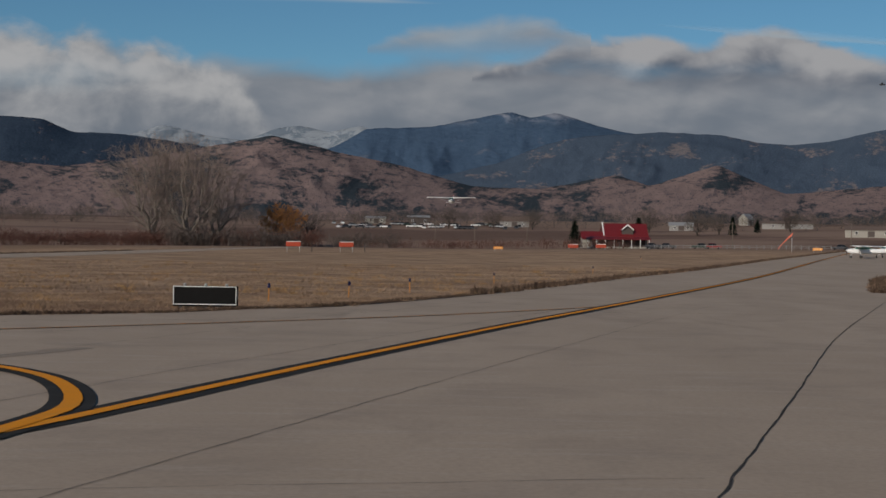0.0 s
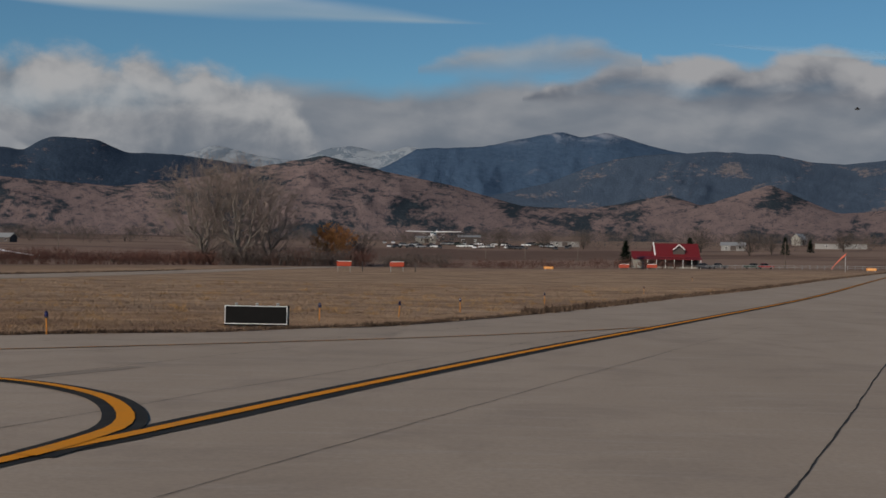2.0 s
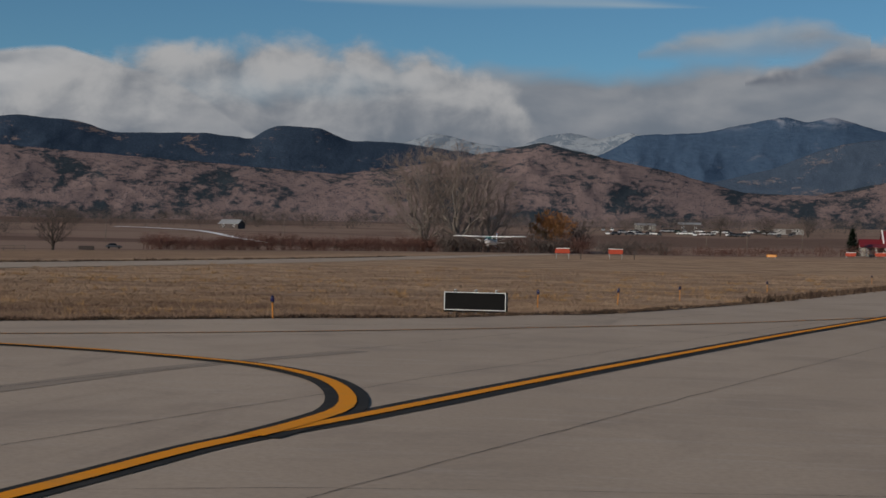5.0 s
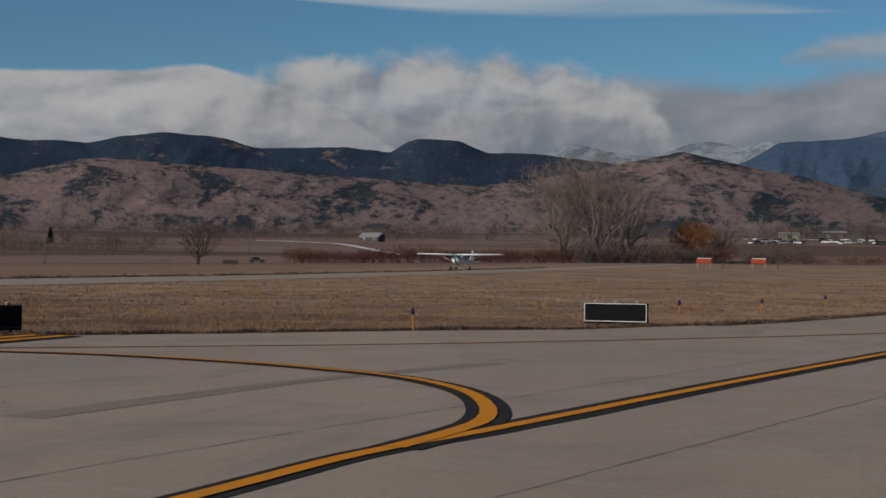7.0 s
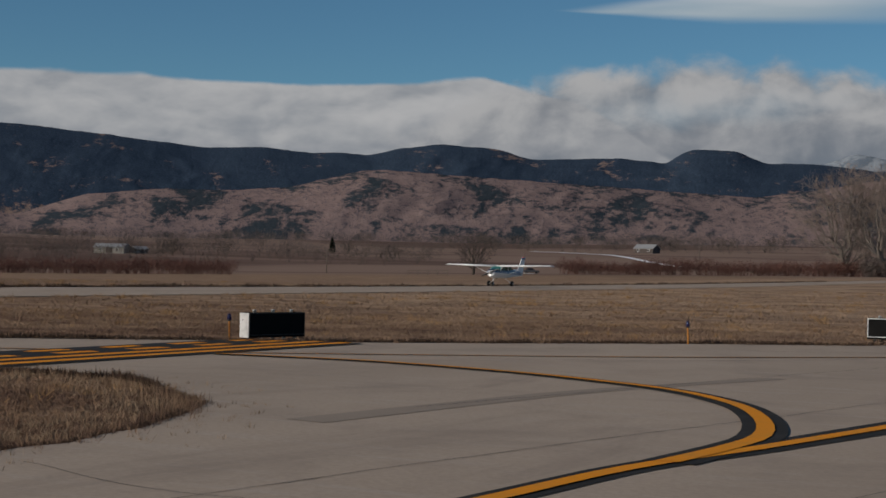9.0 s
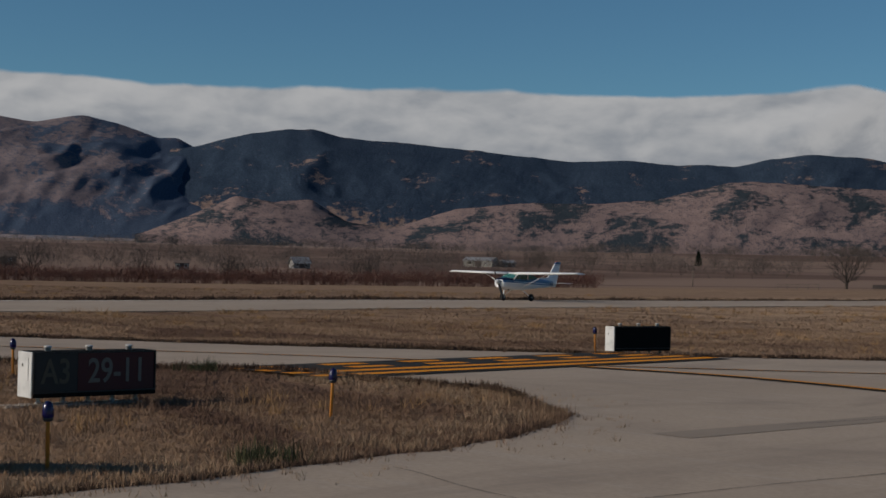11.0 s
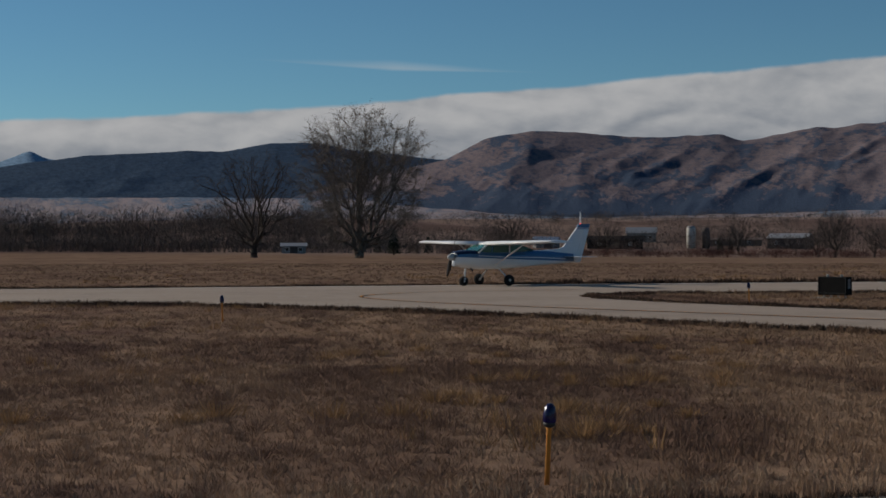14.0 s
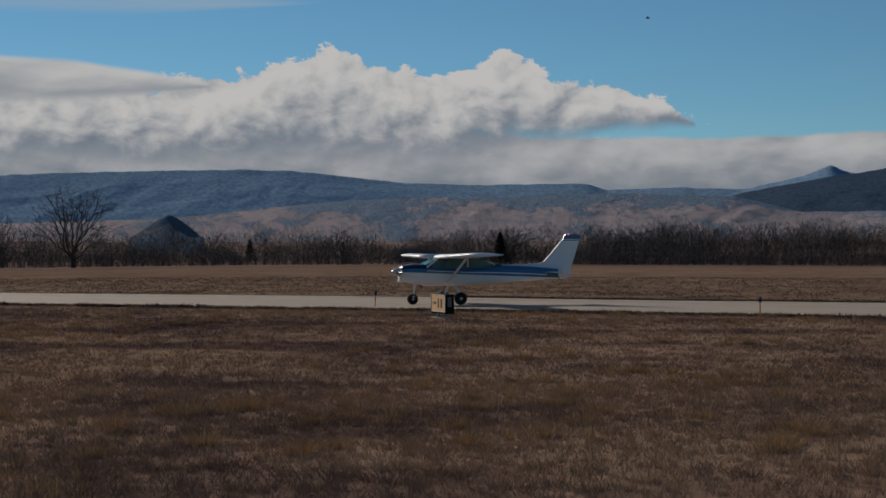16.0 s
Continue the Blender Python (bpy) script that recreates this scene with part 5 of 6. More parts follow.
def airfield_sign(x, y, turn, length, depth, label, body=SIGN_BACK, ends=SIGN_WHITE, pad=True, lift=0.10, rim=0.016, trim=ALUMINIUM):
    """A lit box sign on frangible legs: body, frame, end caps, lamps' lids on top, legs on a concrete pad."""
    s = thing("airfield_sign", pose(x, y, ground_z((x, y)), 0, 0, turn), label, "sign", "airfield signs")
    h = 0.50
    z0, z1 = lift, lift + h
    part("body", boxed(0, depth / 2, (z0 + z1) / 2, length, depth, h, 0.008), body, s)
    for k in (-1, 1):
        cap = part("end_cap", boxed(k * (length / 2 + 0.006), depth / 2, (z0 + z1) / 2, 0.014, depth * 0.98, h * 0.99, 0.004), ends if k < 0 else SIGN_BACK, s)
        part("hatch", boxed(k * (length / 2 + 0.016), depth * 0.45, (z0 + z1) / 2 + 0.06, 0.008, depth * 0.45, h * 0.5, 0.003), ends if k < 0 else SIGN_GREY, cap)
        part("latch", boxed(k * (length / 2 + 0.022), depth * 0.6, z1 - 0.15, 0.012, 0.02, 0.03, 0.003), FIXTURE, cap)
    for zz in (z0 + 0.055, z1 - 0.012):
        part("frame", boxed(0, -0.008, zz, length, 0.016, rim, 0.003), trim, s)
    for k in (-1, 1):
        part("frame", boxed(k * (length / 2 - rim / 2), -0.008, (z0 + z1) / 2 + 0.022, rim, 0.016, h - 0.068 - rim, 0.003), trim, s)
    n = 2 if length < 1.2 else 3
    for k in range(n):
        cx = (k + 0.5) / n * length - length / 2
        lid = part("vent_cap", lathe([(0.034, z1), (0.034, z1 + 0.035), (0.042, z1 + 0.036), (0.042, z1 + 0.052), (0.02, z1 + 0.06)], 12), GALVANISED, s)
        lid.matrix_basis = Matrix.Translation((cx, depth * 0.5, 0))
    for k in range(n + 2):
        cx = (k + 0.5) / (n + 2) * length - length / 2
        leg = part("leg", lathe([(0.035, -0.02), (0.035, 0.015), (0.020, 0.02), (0.020, z0 * 0.6), (0.027, z0 * 0.62), (0.027, z0)], 10), GALVANISED, s)
        leg.matrix_basis = Matrix.Translation((cx, depth * 0.5, 0))
    if pad:
        part("pad", boxed(-0.20, depth / 2, -0.035, length + 0.16, depth * 0.8, 0.06, 0.012), PAD, s)
    return s


def signs():
    # direction sign
    p = away(59.72, 11.72)
    s = airfield_sign(p.x, p.y, 30.9, 1.035, 0.30, "yellow and black taxiway direction sign with arrow on short legs", SIGN_BACK, SIGN_BACK, rim=0.026)
    z0, z1 = 0.165, 0.578
    face = plate("face", -0.495, 0.165, z0, z1, -0.002, 0.005, SIGN_YELLOW, s)
    dark = plate("face", 0.170, 0.495, z0, z1, -0.002, 0.005, SIGN_BLACK, s)
    mid = (z0 + z1) / 2
    lettering("A", 0.40, -0.125, mid, SIGN_BLACK, face, -0.009, 0.85)
    lettering("3", 0.40, 0.075, mid, SIGN_BLACK, face, -0.009, 0.85)
    arrow = boxed(-0.335, -0.0085, mid, 0.15, 0.004, 0.05)
    box(arrow, 0, 0, 0, 0.17, 0.004, 0.052, 0, Matrix.Translation((-0.395, -0.0085, mid + 0.055)) @ Matrix.Rotation(radians(-47), 4, "Y"))
    box(arrow, 0, 0, 0, 0.17, 0.004, 0.052, 0, Matrix.Translation((-0.395, -0.0086, mid - 0.055)) @ Matrix.Rotation(radians(47), 4, "Y"))
    part("arrow", arrow, SIGN_BLACK, face)
    lettering("A", 0.38, 0.333, mid, SIGN_YELLOW, dark, -0.009, 0.85)
    for zz in (z0 + 0.022, z1 - 0.022):
        part("border", boxed(0.3325, -0.0085, zz, 0.29, 0.004, 0.012), SIGN_YELLOW, dark)
    for xx in (0.1935, 0.4715):
        part("border", boxed(xx, -0.0085, mid, 0.012, 0.004, z1 - z0 - 0.056), SIGN_YELLOW, dark)
    # holding sign
    p = away(52.75, 17.1)
    s = airfield_sign(p.x, p.y, 81.0, 1.5, 0.34, "red and black runway holding sign with a white end", lift=0.07, trim=SIGN_BLACK)
    z0, z1, mid = z0 - 0.03, z1 - 0.03, mid - 0.03
    dark = plate("face", -0.725, -0.225, z0, z1, -0.002, 0.005, SIGN_BLACK, s)
    red = plate("face", -0.220, 0.725, z0, z1, -0.002, 0.005, SIGN_RED_SHADED, s)
    lettering("A3", 0.38, -0.48, mid, LEGEND_YELLOW_SHADED, dark, -0.009, 0.8)
    lettering("29-11", 0.38, 0.26, mid, LEGEND_WHITE_SHADED, red, -0.009, 0.82)
    # signs seen from behind
    z0, z1, mid = z0 + 0.03, z1 + 0.03, mid + 0.03
    airfield_sign(-5.80, 36.7, 1, 1.54, 0.3, "long black-backed airfield sign beside the taxiway", SIGN_BACK, SIGN_BACK, False, 0.03)
    airfield_sign(-16.38, 26.0, 74, 1.5, 0.28, "black-backed airfield sign with a white end beside the taxiway", pad=False, lift=0.03, trim=SIGN_BLACK)
    airfield_sign(-38.5, 17.45, 36, 0.85, 0.3, "small black-backed airfield sign in the grass wedge", SIGN_BACK, SIGN_BACK, True, 0.06, trim=SIGN_BLACK)
    s = airfield_sign(-36.5, -13.4, 40, 1.05, 0.24, "small yellow airfield sign near the runway edge", SIGN_BACK, SIGN_BACK)
    face = plate("face", -0.5, 0.5, z0, z1, -0.002, 0.005, SIGN_YELLOW, s)
    for xx, ww, hh in ((-0.25, 0.22, 0.06), (0.02, 0.09, 0.24), (0.25, 0.12, 0.24)):
        part("legend", boxed(xx, -0.0085, mid, ww, 0.004, hh), SIGN_BLACK, face)


signs()


def edge_light():
    """A blue taxiway edge light on an orange stake."""
    s = thing("taxiway_light", Matrix(), "blue taxiway edge light on an orange stake", "airfield light", "taxiway edge lights")
    part("stake", lathe([(0.017, -0.05), (0.016, 0.33), (0.019, 0.335), (0.019, 0.345)], 10), STAKE, s)
    base = part("fixture", lathe([(0.020, 0.342), (0.038, 0.352), (0.040, 0.372), (0.034, 0.378)], 14), FIXTURE, s)
    part("lens", lathe([(0.041, 0.374), (0.045, 0.39), (0.043, 0.43), (0.034, 0.475), (0.018, 0.492), (0.004, 0.497)], 14), BLUE_LENS, s, "dark blue glass lens")
    return s


def lights():
    first = edge_light()
    spots = [(-9.5, 6.8), (-11.0, 11.4), (-9.4, 2.31), (-17.6, 12.0), (-30.3, 0.8), (-40.2, -5.7), (-9.3, 31.1), (-4.9, 42.4), (-2.9, 46.5), (-1.15, 53.0), (2.35, 68.5), (9.8, 98), (22.4, 170), (-17.2, 25.5), (-36.0, 14.1), (-44.5, -18.5)]
    for k, (x, y) in enumerate(spots):
        rng = random.Random(k)
        m = pose(x, y, ground_z((x, y)), rng.uniform(-2.5, 2.5), rng.uniform(-2.5, 2.5), k * 40)
        if k:
            copy_thing(first, m)
        else:
            first.matrix_basis = m


lights()


def glide_light(turn, d, wide, legs, label):
    """An orange approach-light box on thin legs."""
    p = away(turn, d)
    s = thing("approach_light", pose(p.x, p.y, ground_z(p), 0, 0, turn), label, "airfield light", "approach light boxes")
    part("housing", boxed(0, 0, legs + 0.42, wide, 1.0, 0.72, 0.06), ORANGE_BOX, s)
    part("lid", boxed(0.05, 0, legs + 0.83, wide * 0.94, 1.05, 0.09, 0.02), WHITE_PAINT, s, "pale grey lid")
    for kx in (-1, 1):
        for ky in (-1, 1):
            part("leg", tubed((kx * wide * 0.42, ky * 0.4, -0.05), (kx * wide * 0.42, ky * 0.4, legs + 0.1), 0.035, 0.035, 6), GALVANISED, s)
    q = away(turn - 0.7, d + 1)
    st = thing("marker_stake", pose(q.x, q.y, ground_z(q)), "thin dark marker stake in the field", "stake")
    part("stake", tubed((0, 0, -0.1), (0, 0, 1.55), 0.06, 0.05, 6), FIXTURE, st)


glide_light(5.69, 235, 2.3, 0.75, "orange-red approach light box on thin legs")
glide_light(3.68, 238, 2.3, 0.75, "orange-red approach light box on thin legs")
glide_light(-4.95, 330, 2.2, 0.3, "orange-red approach light box in the field")
glide_light(-6.0, 330, 2.2, 0.3, "orange-red approach light box in the field")


def low_marker(turn, d, label):
    p = away(turn, d)
    s = thing("runway_sign", pose(p.x, p.y, ground_z(p), 0, 0, turn), label, "sign")
    part("panel", boxed(0, 0, 0.5, 1.9, 0.25, 0.5, 0.03), STAKE, s)
    for k in (-1, 1):
        part("leg", tubed((k * 0.7, 0, -0.05), (k * 0.7, 0, 0.2), 0.04, 0.04, 6), GALVANISED, s)
    for k in (-0.5, 0, 0.5):
        part("legend", boxed(k, -0.128, 0.5, 0.28, 0.006, 0.3), SIGN_YELLOW, s)


low_marker(-2.1, 300, "low orange airfield sign in the far grass")
low_marker(-14.0, 300, "low orange airfield sign beside the far taxiway")


def wind_sock():
    p = away(-12.9, 300)
    s = thing("wind_sock", pose(p.x, p.y, ground_z(p), 0, 0, 0), "faded orange wind sock on a pole", "wind sock")
    part("pole", tubed((0.9, 0, -0.1), (0.9, 0, 3.3), 0.07, 0.05, 8), GALVANISED, s)
    rings = []
    for k in range(7):
        r = 0.55 - 0.045 * k
        c = Vector((0.8 - 0.42 * k, 0, 3.2 - 0.32 * k - 0.02 * k * k))
        rings.append([c + Vector((0.5 * r * math.sin(a), r * math.cos(a), r * math.sin(a) * 0.85)) for a in np.linspace(0, math.tau, 12, endpoint=False)])
    part("sock", loft(rings, False), painted("sock_cloth", (0.62, 0.16, 0.10), 0.9, 0, 0.3), s, "sun-faded orange cloth")


wind_sock()


# ---- aircraft ----
PLANE_WHITE = painted("aircraft_white", (0.72, 0.73, 0.74), 0.32, 0, 0.12, 1.5)
PLANE_BLUE = painted("aircraft_blue", (0.035, 0.130, 0.265), 0.30, 0, 0.15, 1.5)
PLANE_NAVY = painted("aircraft_navy", (0.010, 0.018, 0.05), 0.25, 0, 0.2, 2)
PLANE_GLASS = make_glass("green_tinted_glass", (0.09, 0.30, 0.27), 0.06)
RUBBER = painted("tyre_rubber", (0.018, 0.017, 0.017), 0.85, 0, 0.4, 12, 0.2)
PROP_PAINT = painted("propeller_dark", (0.02, 0.02, 0.022), 0.4, 0.2, 0.2)


def wheel(x, y, r, parent):
    w = new("wheel")
    w.parent = parent
    w.matrix_basis = Matrix.Translation((x, y, r))
    prof = [(r * 0.22, -0.07), (r * 0.86, -0.078), (r * 0.97, -0.055), (r, -0.02), (r, 0.02), (r * 0.97, 0.055), (r * 0.86, 0.078), (r * 0.22, 0.07)]
    bm = lathe(prof, 24)
    bmesh.ops.rotate(bm, cent=(0, 0, 0), matrix=Matrix.Rotation(radians(90), 3, "X"), verts=bm.verts)
    part("tyre", bm, RUBBER, w)
    bm = lathe([(r * 0.08, -0.083), (r * 0.24, -0.076), (r * 0.24, 0.076), (r * 0.08, 0.083)], 16)
    bmesh.ops.rotate(bm, cent=(0, 0, 0), matrix=Matrix.Rotation(radians(90), 3, "X"), verts=bm.verts)
    part("hub", bm, GALVANISED, w)
    return w


def wing_ring(x0, chord, y, z, t):
    """An aerofoil section at y: leading edge at x0."""
    out = []
    for s in (0.0, 0.04, 0.14, 0.32, 0.6, 1.0):
        out.append((x0 - chord * s, y, z + t * (2.6 * math.sqrt(s + 0.002) - 2.4 * s - 0.08 * s * s + 0.0)))
    for s in (0.6, 0.32, 0.14, 0.04):
        out.append((x0 - chord * s, y, z - t * (0.75 * math.sqrt(s) - 0.62 * s)))
    return out


def aircraft(label, main, trim, cowl, beacon=True):
    """A high-wing two-seater. Nose along +x, wheels on z = 0 with the main axle at x = 0."""
    a = thing("light_aircraft", Matrix(), label, "aircraft")
    # rings from nose to tail: the paint line's height, half width, rise above it and drop below it
    hull = ((2.02, 1.20, 0.30, 0.17, 0.24), (1.94, 1.20, 0.40, 0.25, 0.34), (1.55, 1.19, 0.47, 0.31, 0.43), (1.10, 1.17, 0.51, 0.33, 0.47), (0.55, 1.15, 0.53, 0.30, 0.47), (-0.40, 1.11, 0.53, 0.30, 0.42), (-1.20, 1.08, 0.46, 0.37, 0.34), (-2.00, 1.05, 0.37, 0.42, 0.25), (-2.90, 1.02, 0.27, 0.40, 0.17), (-3.70, 0.99, 0.16, 0.36, 0.09), (-4.20, 0.97, 0.06, 0.34, 0.04))

    def hull_point(x, zc, w, up, dn, t):
        c, s = math.cos(t), math.sin(t)
        return (x, w * math.copysign(abs(c) ** 0.62, c), zc + (up if s > 0 else dn) * math.copysign(abs(s) ** 0.62, s))

    bm = loft([[hull_point(*ring, k * math.tau / 20) for k in range(20)] for ring in hull])
    bm.faces.ensure_lookup_table()
    for j, f in enumerate(bm.faces):
        k = j % 20
        x = f.calc_center_median().x
        f.material_index = (2 if x > 1.0 and 1 <= k <= 8 else 1) if k <= 9 else 0
        if len(f.verts) > 4:
            f.material_index = 0
    part("fuselage", bm, [main, trim, cowl], a, "blue over white painted metal fuselage")
    for side in (-1, 1):
        bm = bmesh.new()
        rows = []
        for ring in hull[3:-1]:
            ends = [Vector(hull_point(*ring, t)) for t in (radians(5.0), radians(8.5))]
            rows.append([bm.verts.new((p.x, side * (p.y + 0.005), p.z)) for p in ends])
        for lo, hi in zip(rows, rows[1:]):
            bm.faces.new((lo[0], hi[0], hi[1], lo[1]))
        part("pinstripe", bm, main, a, "thin white stripe")

    # cabin: roof posts and glass
    part("cabin_roof", loft([[(x, y * w, z) for y, z in ((-1, 1.74), (-0.8, 1.82), (0.8, 1.82), (1, 1.74), (0.9, 1.69), (-0.9, 1.69))] for x, w in ((0.62, 0.50), (-0.2, 0.53), (-0.95, 0.47))], True, False), main, a)
    part("windshield", loft([[(1.18, -0.46, 1.46), (1.18, 0.46, 1.46), (1.08, 0.46, 1.44), (1.08, -0.46, 1.44)], [(0.62, -0.49, 1.75), (0.62, 0.49, 1.75), (0.52, 0.49, 1.75), (0.52, -0.49, 1.75)]], True, False), PLANE_GLASS, a, "green-tinted windshield")
    part("rear_window", loft([[(-1.9, -0.30, 1.47), (-1.9, 0.30, 1.47), (-1.8, 0.30, 1.45), (-1.8, -0.30, 1.45)], [(-0.98, -0.45, 1.74), (-0.98, 0.45, 1.74), (-0.90, 0.45, 1.72), (-0.90, -0.45, 1.72)]], True, False), PLANE_GLASS, a, "green-tinted rear window")
    for side in (-1, 1):
        y0, y1 = side * 0.515, side * 0.525
        for pts in (((1.02, 1.42), (0.50, 1.38), (0.42, 1.71), (0.60, 1.71)), ((0.42, 1.37), (-0.42, 1.37), (-0.42, 1.71), (0.34, 1.71)), ((-0.50, 1.38), (-1.50, 1.44), (-1.00, 1.68), (-0.50, 1.71))):
            part("side_window", slab([(x, y1, z) for x, z in pts], (0, -side * 0.02, 0)), PLANE_GLASS, a, "green-tinted side window")
        for x0, x1, paint in ((0.46, 0.38, trim), (-0.46, -0.46, main), (1.12, 0.62, main)):
            part("post", tubed((x0, y0, 1.38), (x1, y0 * 0.97, 1.74), 0.035, 0.035, 6), paint, a)
        part("door_sill", boxed(-0.2, y0 * 1.0, 1.37, 2.3, 0.04, 0.05, 0.01), trim, a)
        # wing with drooped tip
        part("wing", loft([wing_ring(0.80, 1.62, side * 0.30, 1.73, 0.19), wing_ring(0.80, 1.62, side * 2.6, 1.76, 0.18), wing_ring(0.72, 1.16, side * 4.85, 1.82, 0.12), wing_ring(0.62, 0.9, side * 5.05, 1.79, 0.07)]), main, a, "white tapered wing")
        part("flap_gap", boxed(-0.52, side * 1.5, 1.715, 0.03, 2.0, 0.012), cowl, a)
        part("strut", loft([[(0.10 + 0.055 * math.cos(t) + dx, y, z + 0.02 * math.sin(t)) for t in np.linspace(0, math.tau, 8, endpoint=False)] for dx, y, z in ((0.18, side * 0.50, 0.84), (0.05, side * 2.45, 1.74))]), main, a)
        part("gear_leg", loft([[(0.05 * math.cos(t) + dx, y + 0.015 * math.sin(t), z + 0.012 * math.sin(t)) for t in np.linspace(0, math.tau, 8, endpoint=False)] for dx, y, z in ((0.02, side * 0.40, 0.72), (0.0, side * 0.80, 0.46), (0.0, side * 1.06, 0.22))]), main, a)
        part("tailplane", loft([wing_ring(-3.55, 0.98, side * 0.05, 1.17, 0.045), wing_ring(-3.85, 0.70, side * 1.45, 1.17, 0.03)]), main, a)
        part("exhaust" if side > 0 else "step", tubed((1.35 if side > 0 else 0.3, side * 0.2, 0.80), (1.22 if side > 0 else 0.2, side * 0.24, 0.62), 0.03, 0.03, 8), cowl, a)
    part("fin", slab([(-2.0, -0.035, 1.45), (-3.45, -0.035, 1.53), (-3.65, -0.035, 1.60), (-4.40, -0.035, 2.44), (-4.80, -0.035, 2.44), (-4.28, -0.035, 1.00), (-3.9, -0.035, 1.20)], (0, 0.07, 0)), main, a, "white upright fin")
    part("fin_tip", slab([(-4.40, -0.038, 2.443), (-4.50, -0.034, 2.61), (-5.12, -0.034, 2.61), (-5.08, -0.038, 2.443)], (0, 0.074, 0)), trim, a, "blue fin tip")
    part("rudder", slab([(-4.815, -0.028, 2.435), (-5.08, -0.028, 2.435), (-4.62, -0.028, 1.02), (-4.55, -0.028, 0.92), (-4.26, -0.028, 0.92)], (0, 0.056, 0)), main, a)
    part("band", slab([(-4.36, -0.0375, 2.38), (-4.39, -0.0375, 2.41), (-5.075, -0.0375, 2.41), (-5.065, -0.0375, 2.38)], (0, 0.075, 0)), trim, a)
    # nose gear, cowl intake and lamp
    part("nose_strut", tubed((1.42, 0, 0.80), (1.50, 0, 0.26), 0.045, 0.032, 8), main, a)
    part("nose_fork", boxed(1.50, 0, 0.30, 0.09, 0.19, 0.05, 0.01), main, a)
    for side in (-1, 1):
        part("intake", boxed(2.03, side * 0.17, 1.24, 0.03, 0.16, 0.10, 0.01), cowl, a)
    part("chin", lathe([(0.05, -0.05), (0.13, -0.02), (0.15, 0.06), (0.12, 0.12)], 12), main, a).matrix_basis = pose(1.93, 0, 0.95, 0, 80, 0)
    parts = [wheel(1.52, 0, 0.20, a), wheel(0, 1.13, 0.235, a), wheel(0, -1.13, 0.235, a)]
    prop = new("propeller")
    prop.parent = a
    prop.matrix_basis = Matrix.Translation((2.13, 0, 1.20))
    rings = []
    for s in np.linspace(-1, 1, 15):
        w = 0.035 + 0.055 * math.sin(math.pi * min(1, abs(s) * 1.02)) ** 0.7
        tw = radians(55 - 38 * abs(s)) * (1 if s > 0 else -1)
        rings.append([(w * c * math.sin(tw) * 1.0 + 0.014 * d * math.cos(tw), w * c * math.cos(tw) + 0.0, s * 0.87) for c, d in ((-1, 0), (0, 1), (1, 0), (0, -1))])
    part("blade", loft(rings), PROP_PAINT, prop)
    bm = lathe([(0.15, -0.10), (0.145, 0.0), (0.11, 0.10), (0.05, 0.17), (0.008, 0.19)], 16)
    bmesh.ops.rotate(bm, cent=(0, 0, 0), matrix=Matrix.Rotation(radians(90), 3, "Y"), verts=bm.verts)
    part("spinner", bm, GALVANISED, prop)
    if beacon:
        glow = Mat("beacon_red", 0.3)
        glow.color((0.6, 0.05, 0.03))
        glow.b.inputs["Emission Color"].default_value = (1, 0.12, 0.07, 1)
        glow.b.inputs["Emission Strength"].default_value = 2.5
        part("beacon", lathe([(0.018, 2.60), (0.018, 2.625), (0.012, 2.645), (0.004, 2.65)], 10), glow.m, a, "glowing red beacon").matrix_basis = Matrix.Translation((-4.62, 0, 0))
    a.scale = (0.9, 0.9, 0.9)
    return a, parts, prop


PLANE, WHEELS, PROP = aircraft("blue and white high-wing propeller aeroplane", PLANE_WHITE, PLANE_BLUE, PLANE_NAVY)


def parked():
    grey = painted("parked_trim", (0.45, 0.46, 0.48), 0.35, 0, 0.2)
    a, _, _ = aircraft("white high-wing aeroplane parked on the far taxiway", PLANE_WHITE, PLANE_WHITE, grey, False)
    p = away(-15.55, 215)
    a.matrix_basis = pose(p.x, p.y, ground_z(p) + 0.01, 0, 0, 165) @ Matrix.Scale(0.9, 4)
    q = away(-16.35, 222)
    copy_thing(a, pose(q.x, q.y, ground_z(q) + 0.01, 0, 0, 80))


parked()


def bird(turn, rise, d, label):
    """A far flying bird: body and two bent wings."""
    p = away(turn, d, EYE[2] + math.tan(radians(rise)) * d)
    b = thing("bird", pose(p.x, p.y, p.z, 0, 0, turn), label, "bird")
    dark = painted("feathers_dark", (0.03, 0.03, 0.03), 0.9)
    part("body", loft([[(x, r * math.cos(t), r * math.sin(t)) for t in np.linspace(0, math.tau, 8, endpoint=False)] for x, r in ((-0.5, 0.02), (-0.25, 0.12), (0.1, 0.16), (0.4, 0.07), (0.5, 0.02))]), dark, b)
    for s in (-1, 1):
        part("wing", slab([(0.15, 0.05 * s, 0.05), (0.1, 0.6 * s, 0.28), (-0.1, 1.1 * s, 0.12), (-0.15, 0.5 * s, 0.2), (-0.15, 0.05 * s, 0.05)], (0, 0, 0.03)), dark, b)
    return b


BIRD = bird(-16.2, 6.26, 260, "dark bird gliding far off")
bird(102.2, 9.0, 300, "dark bird high in the sky")


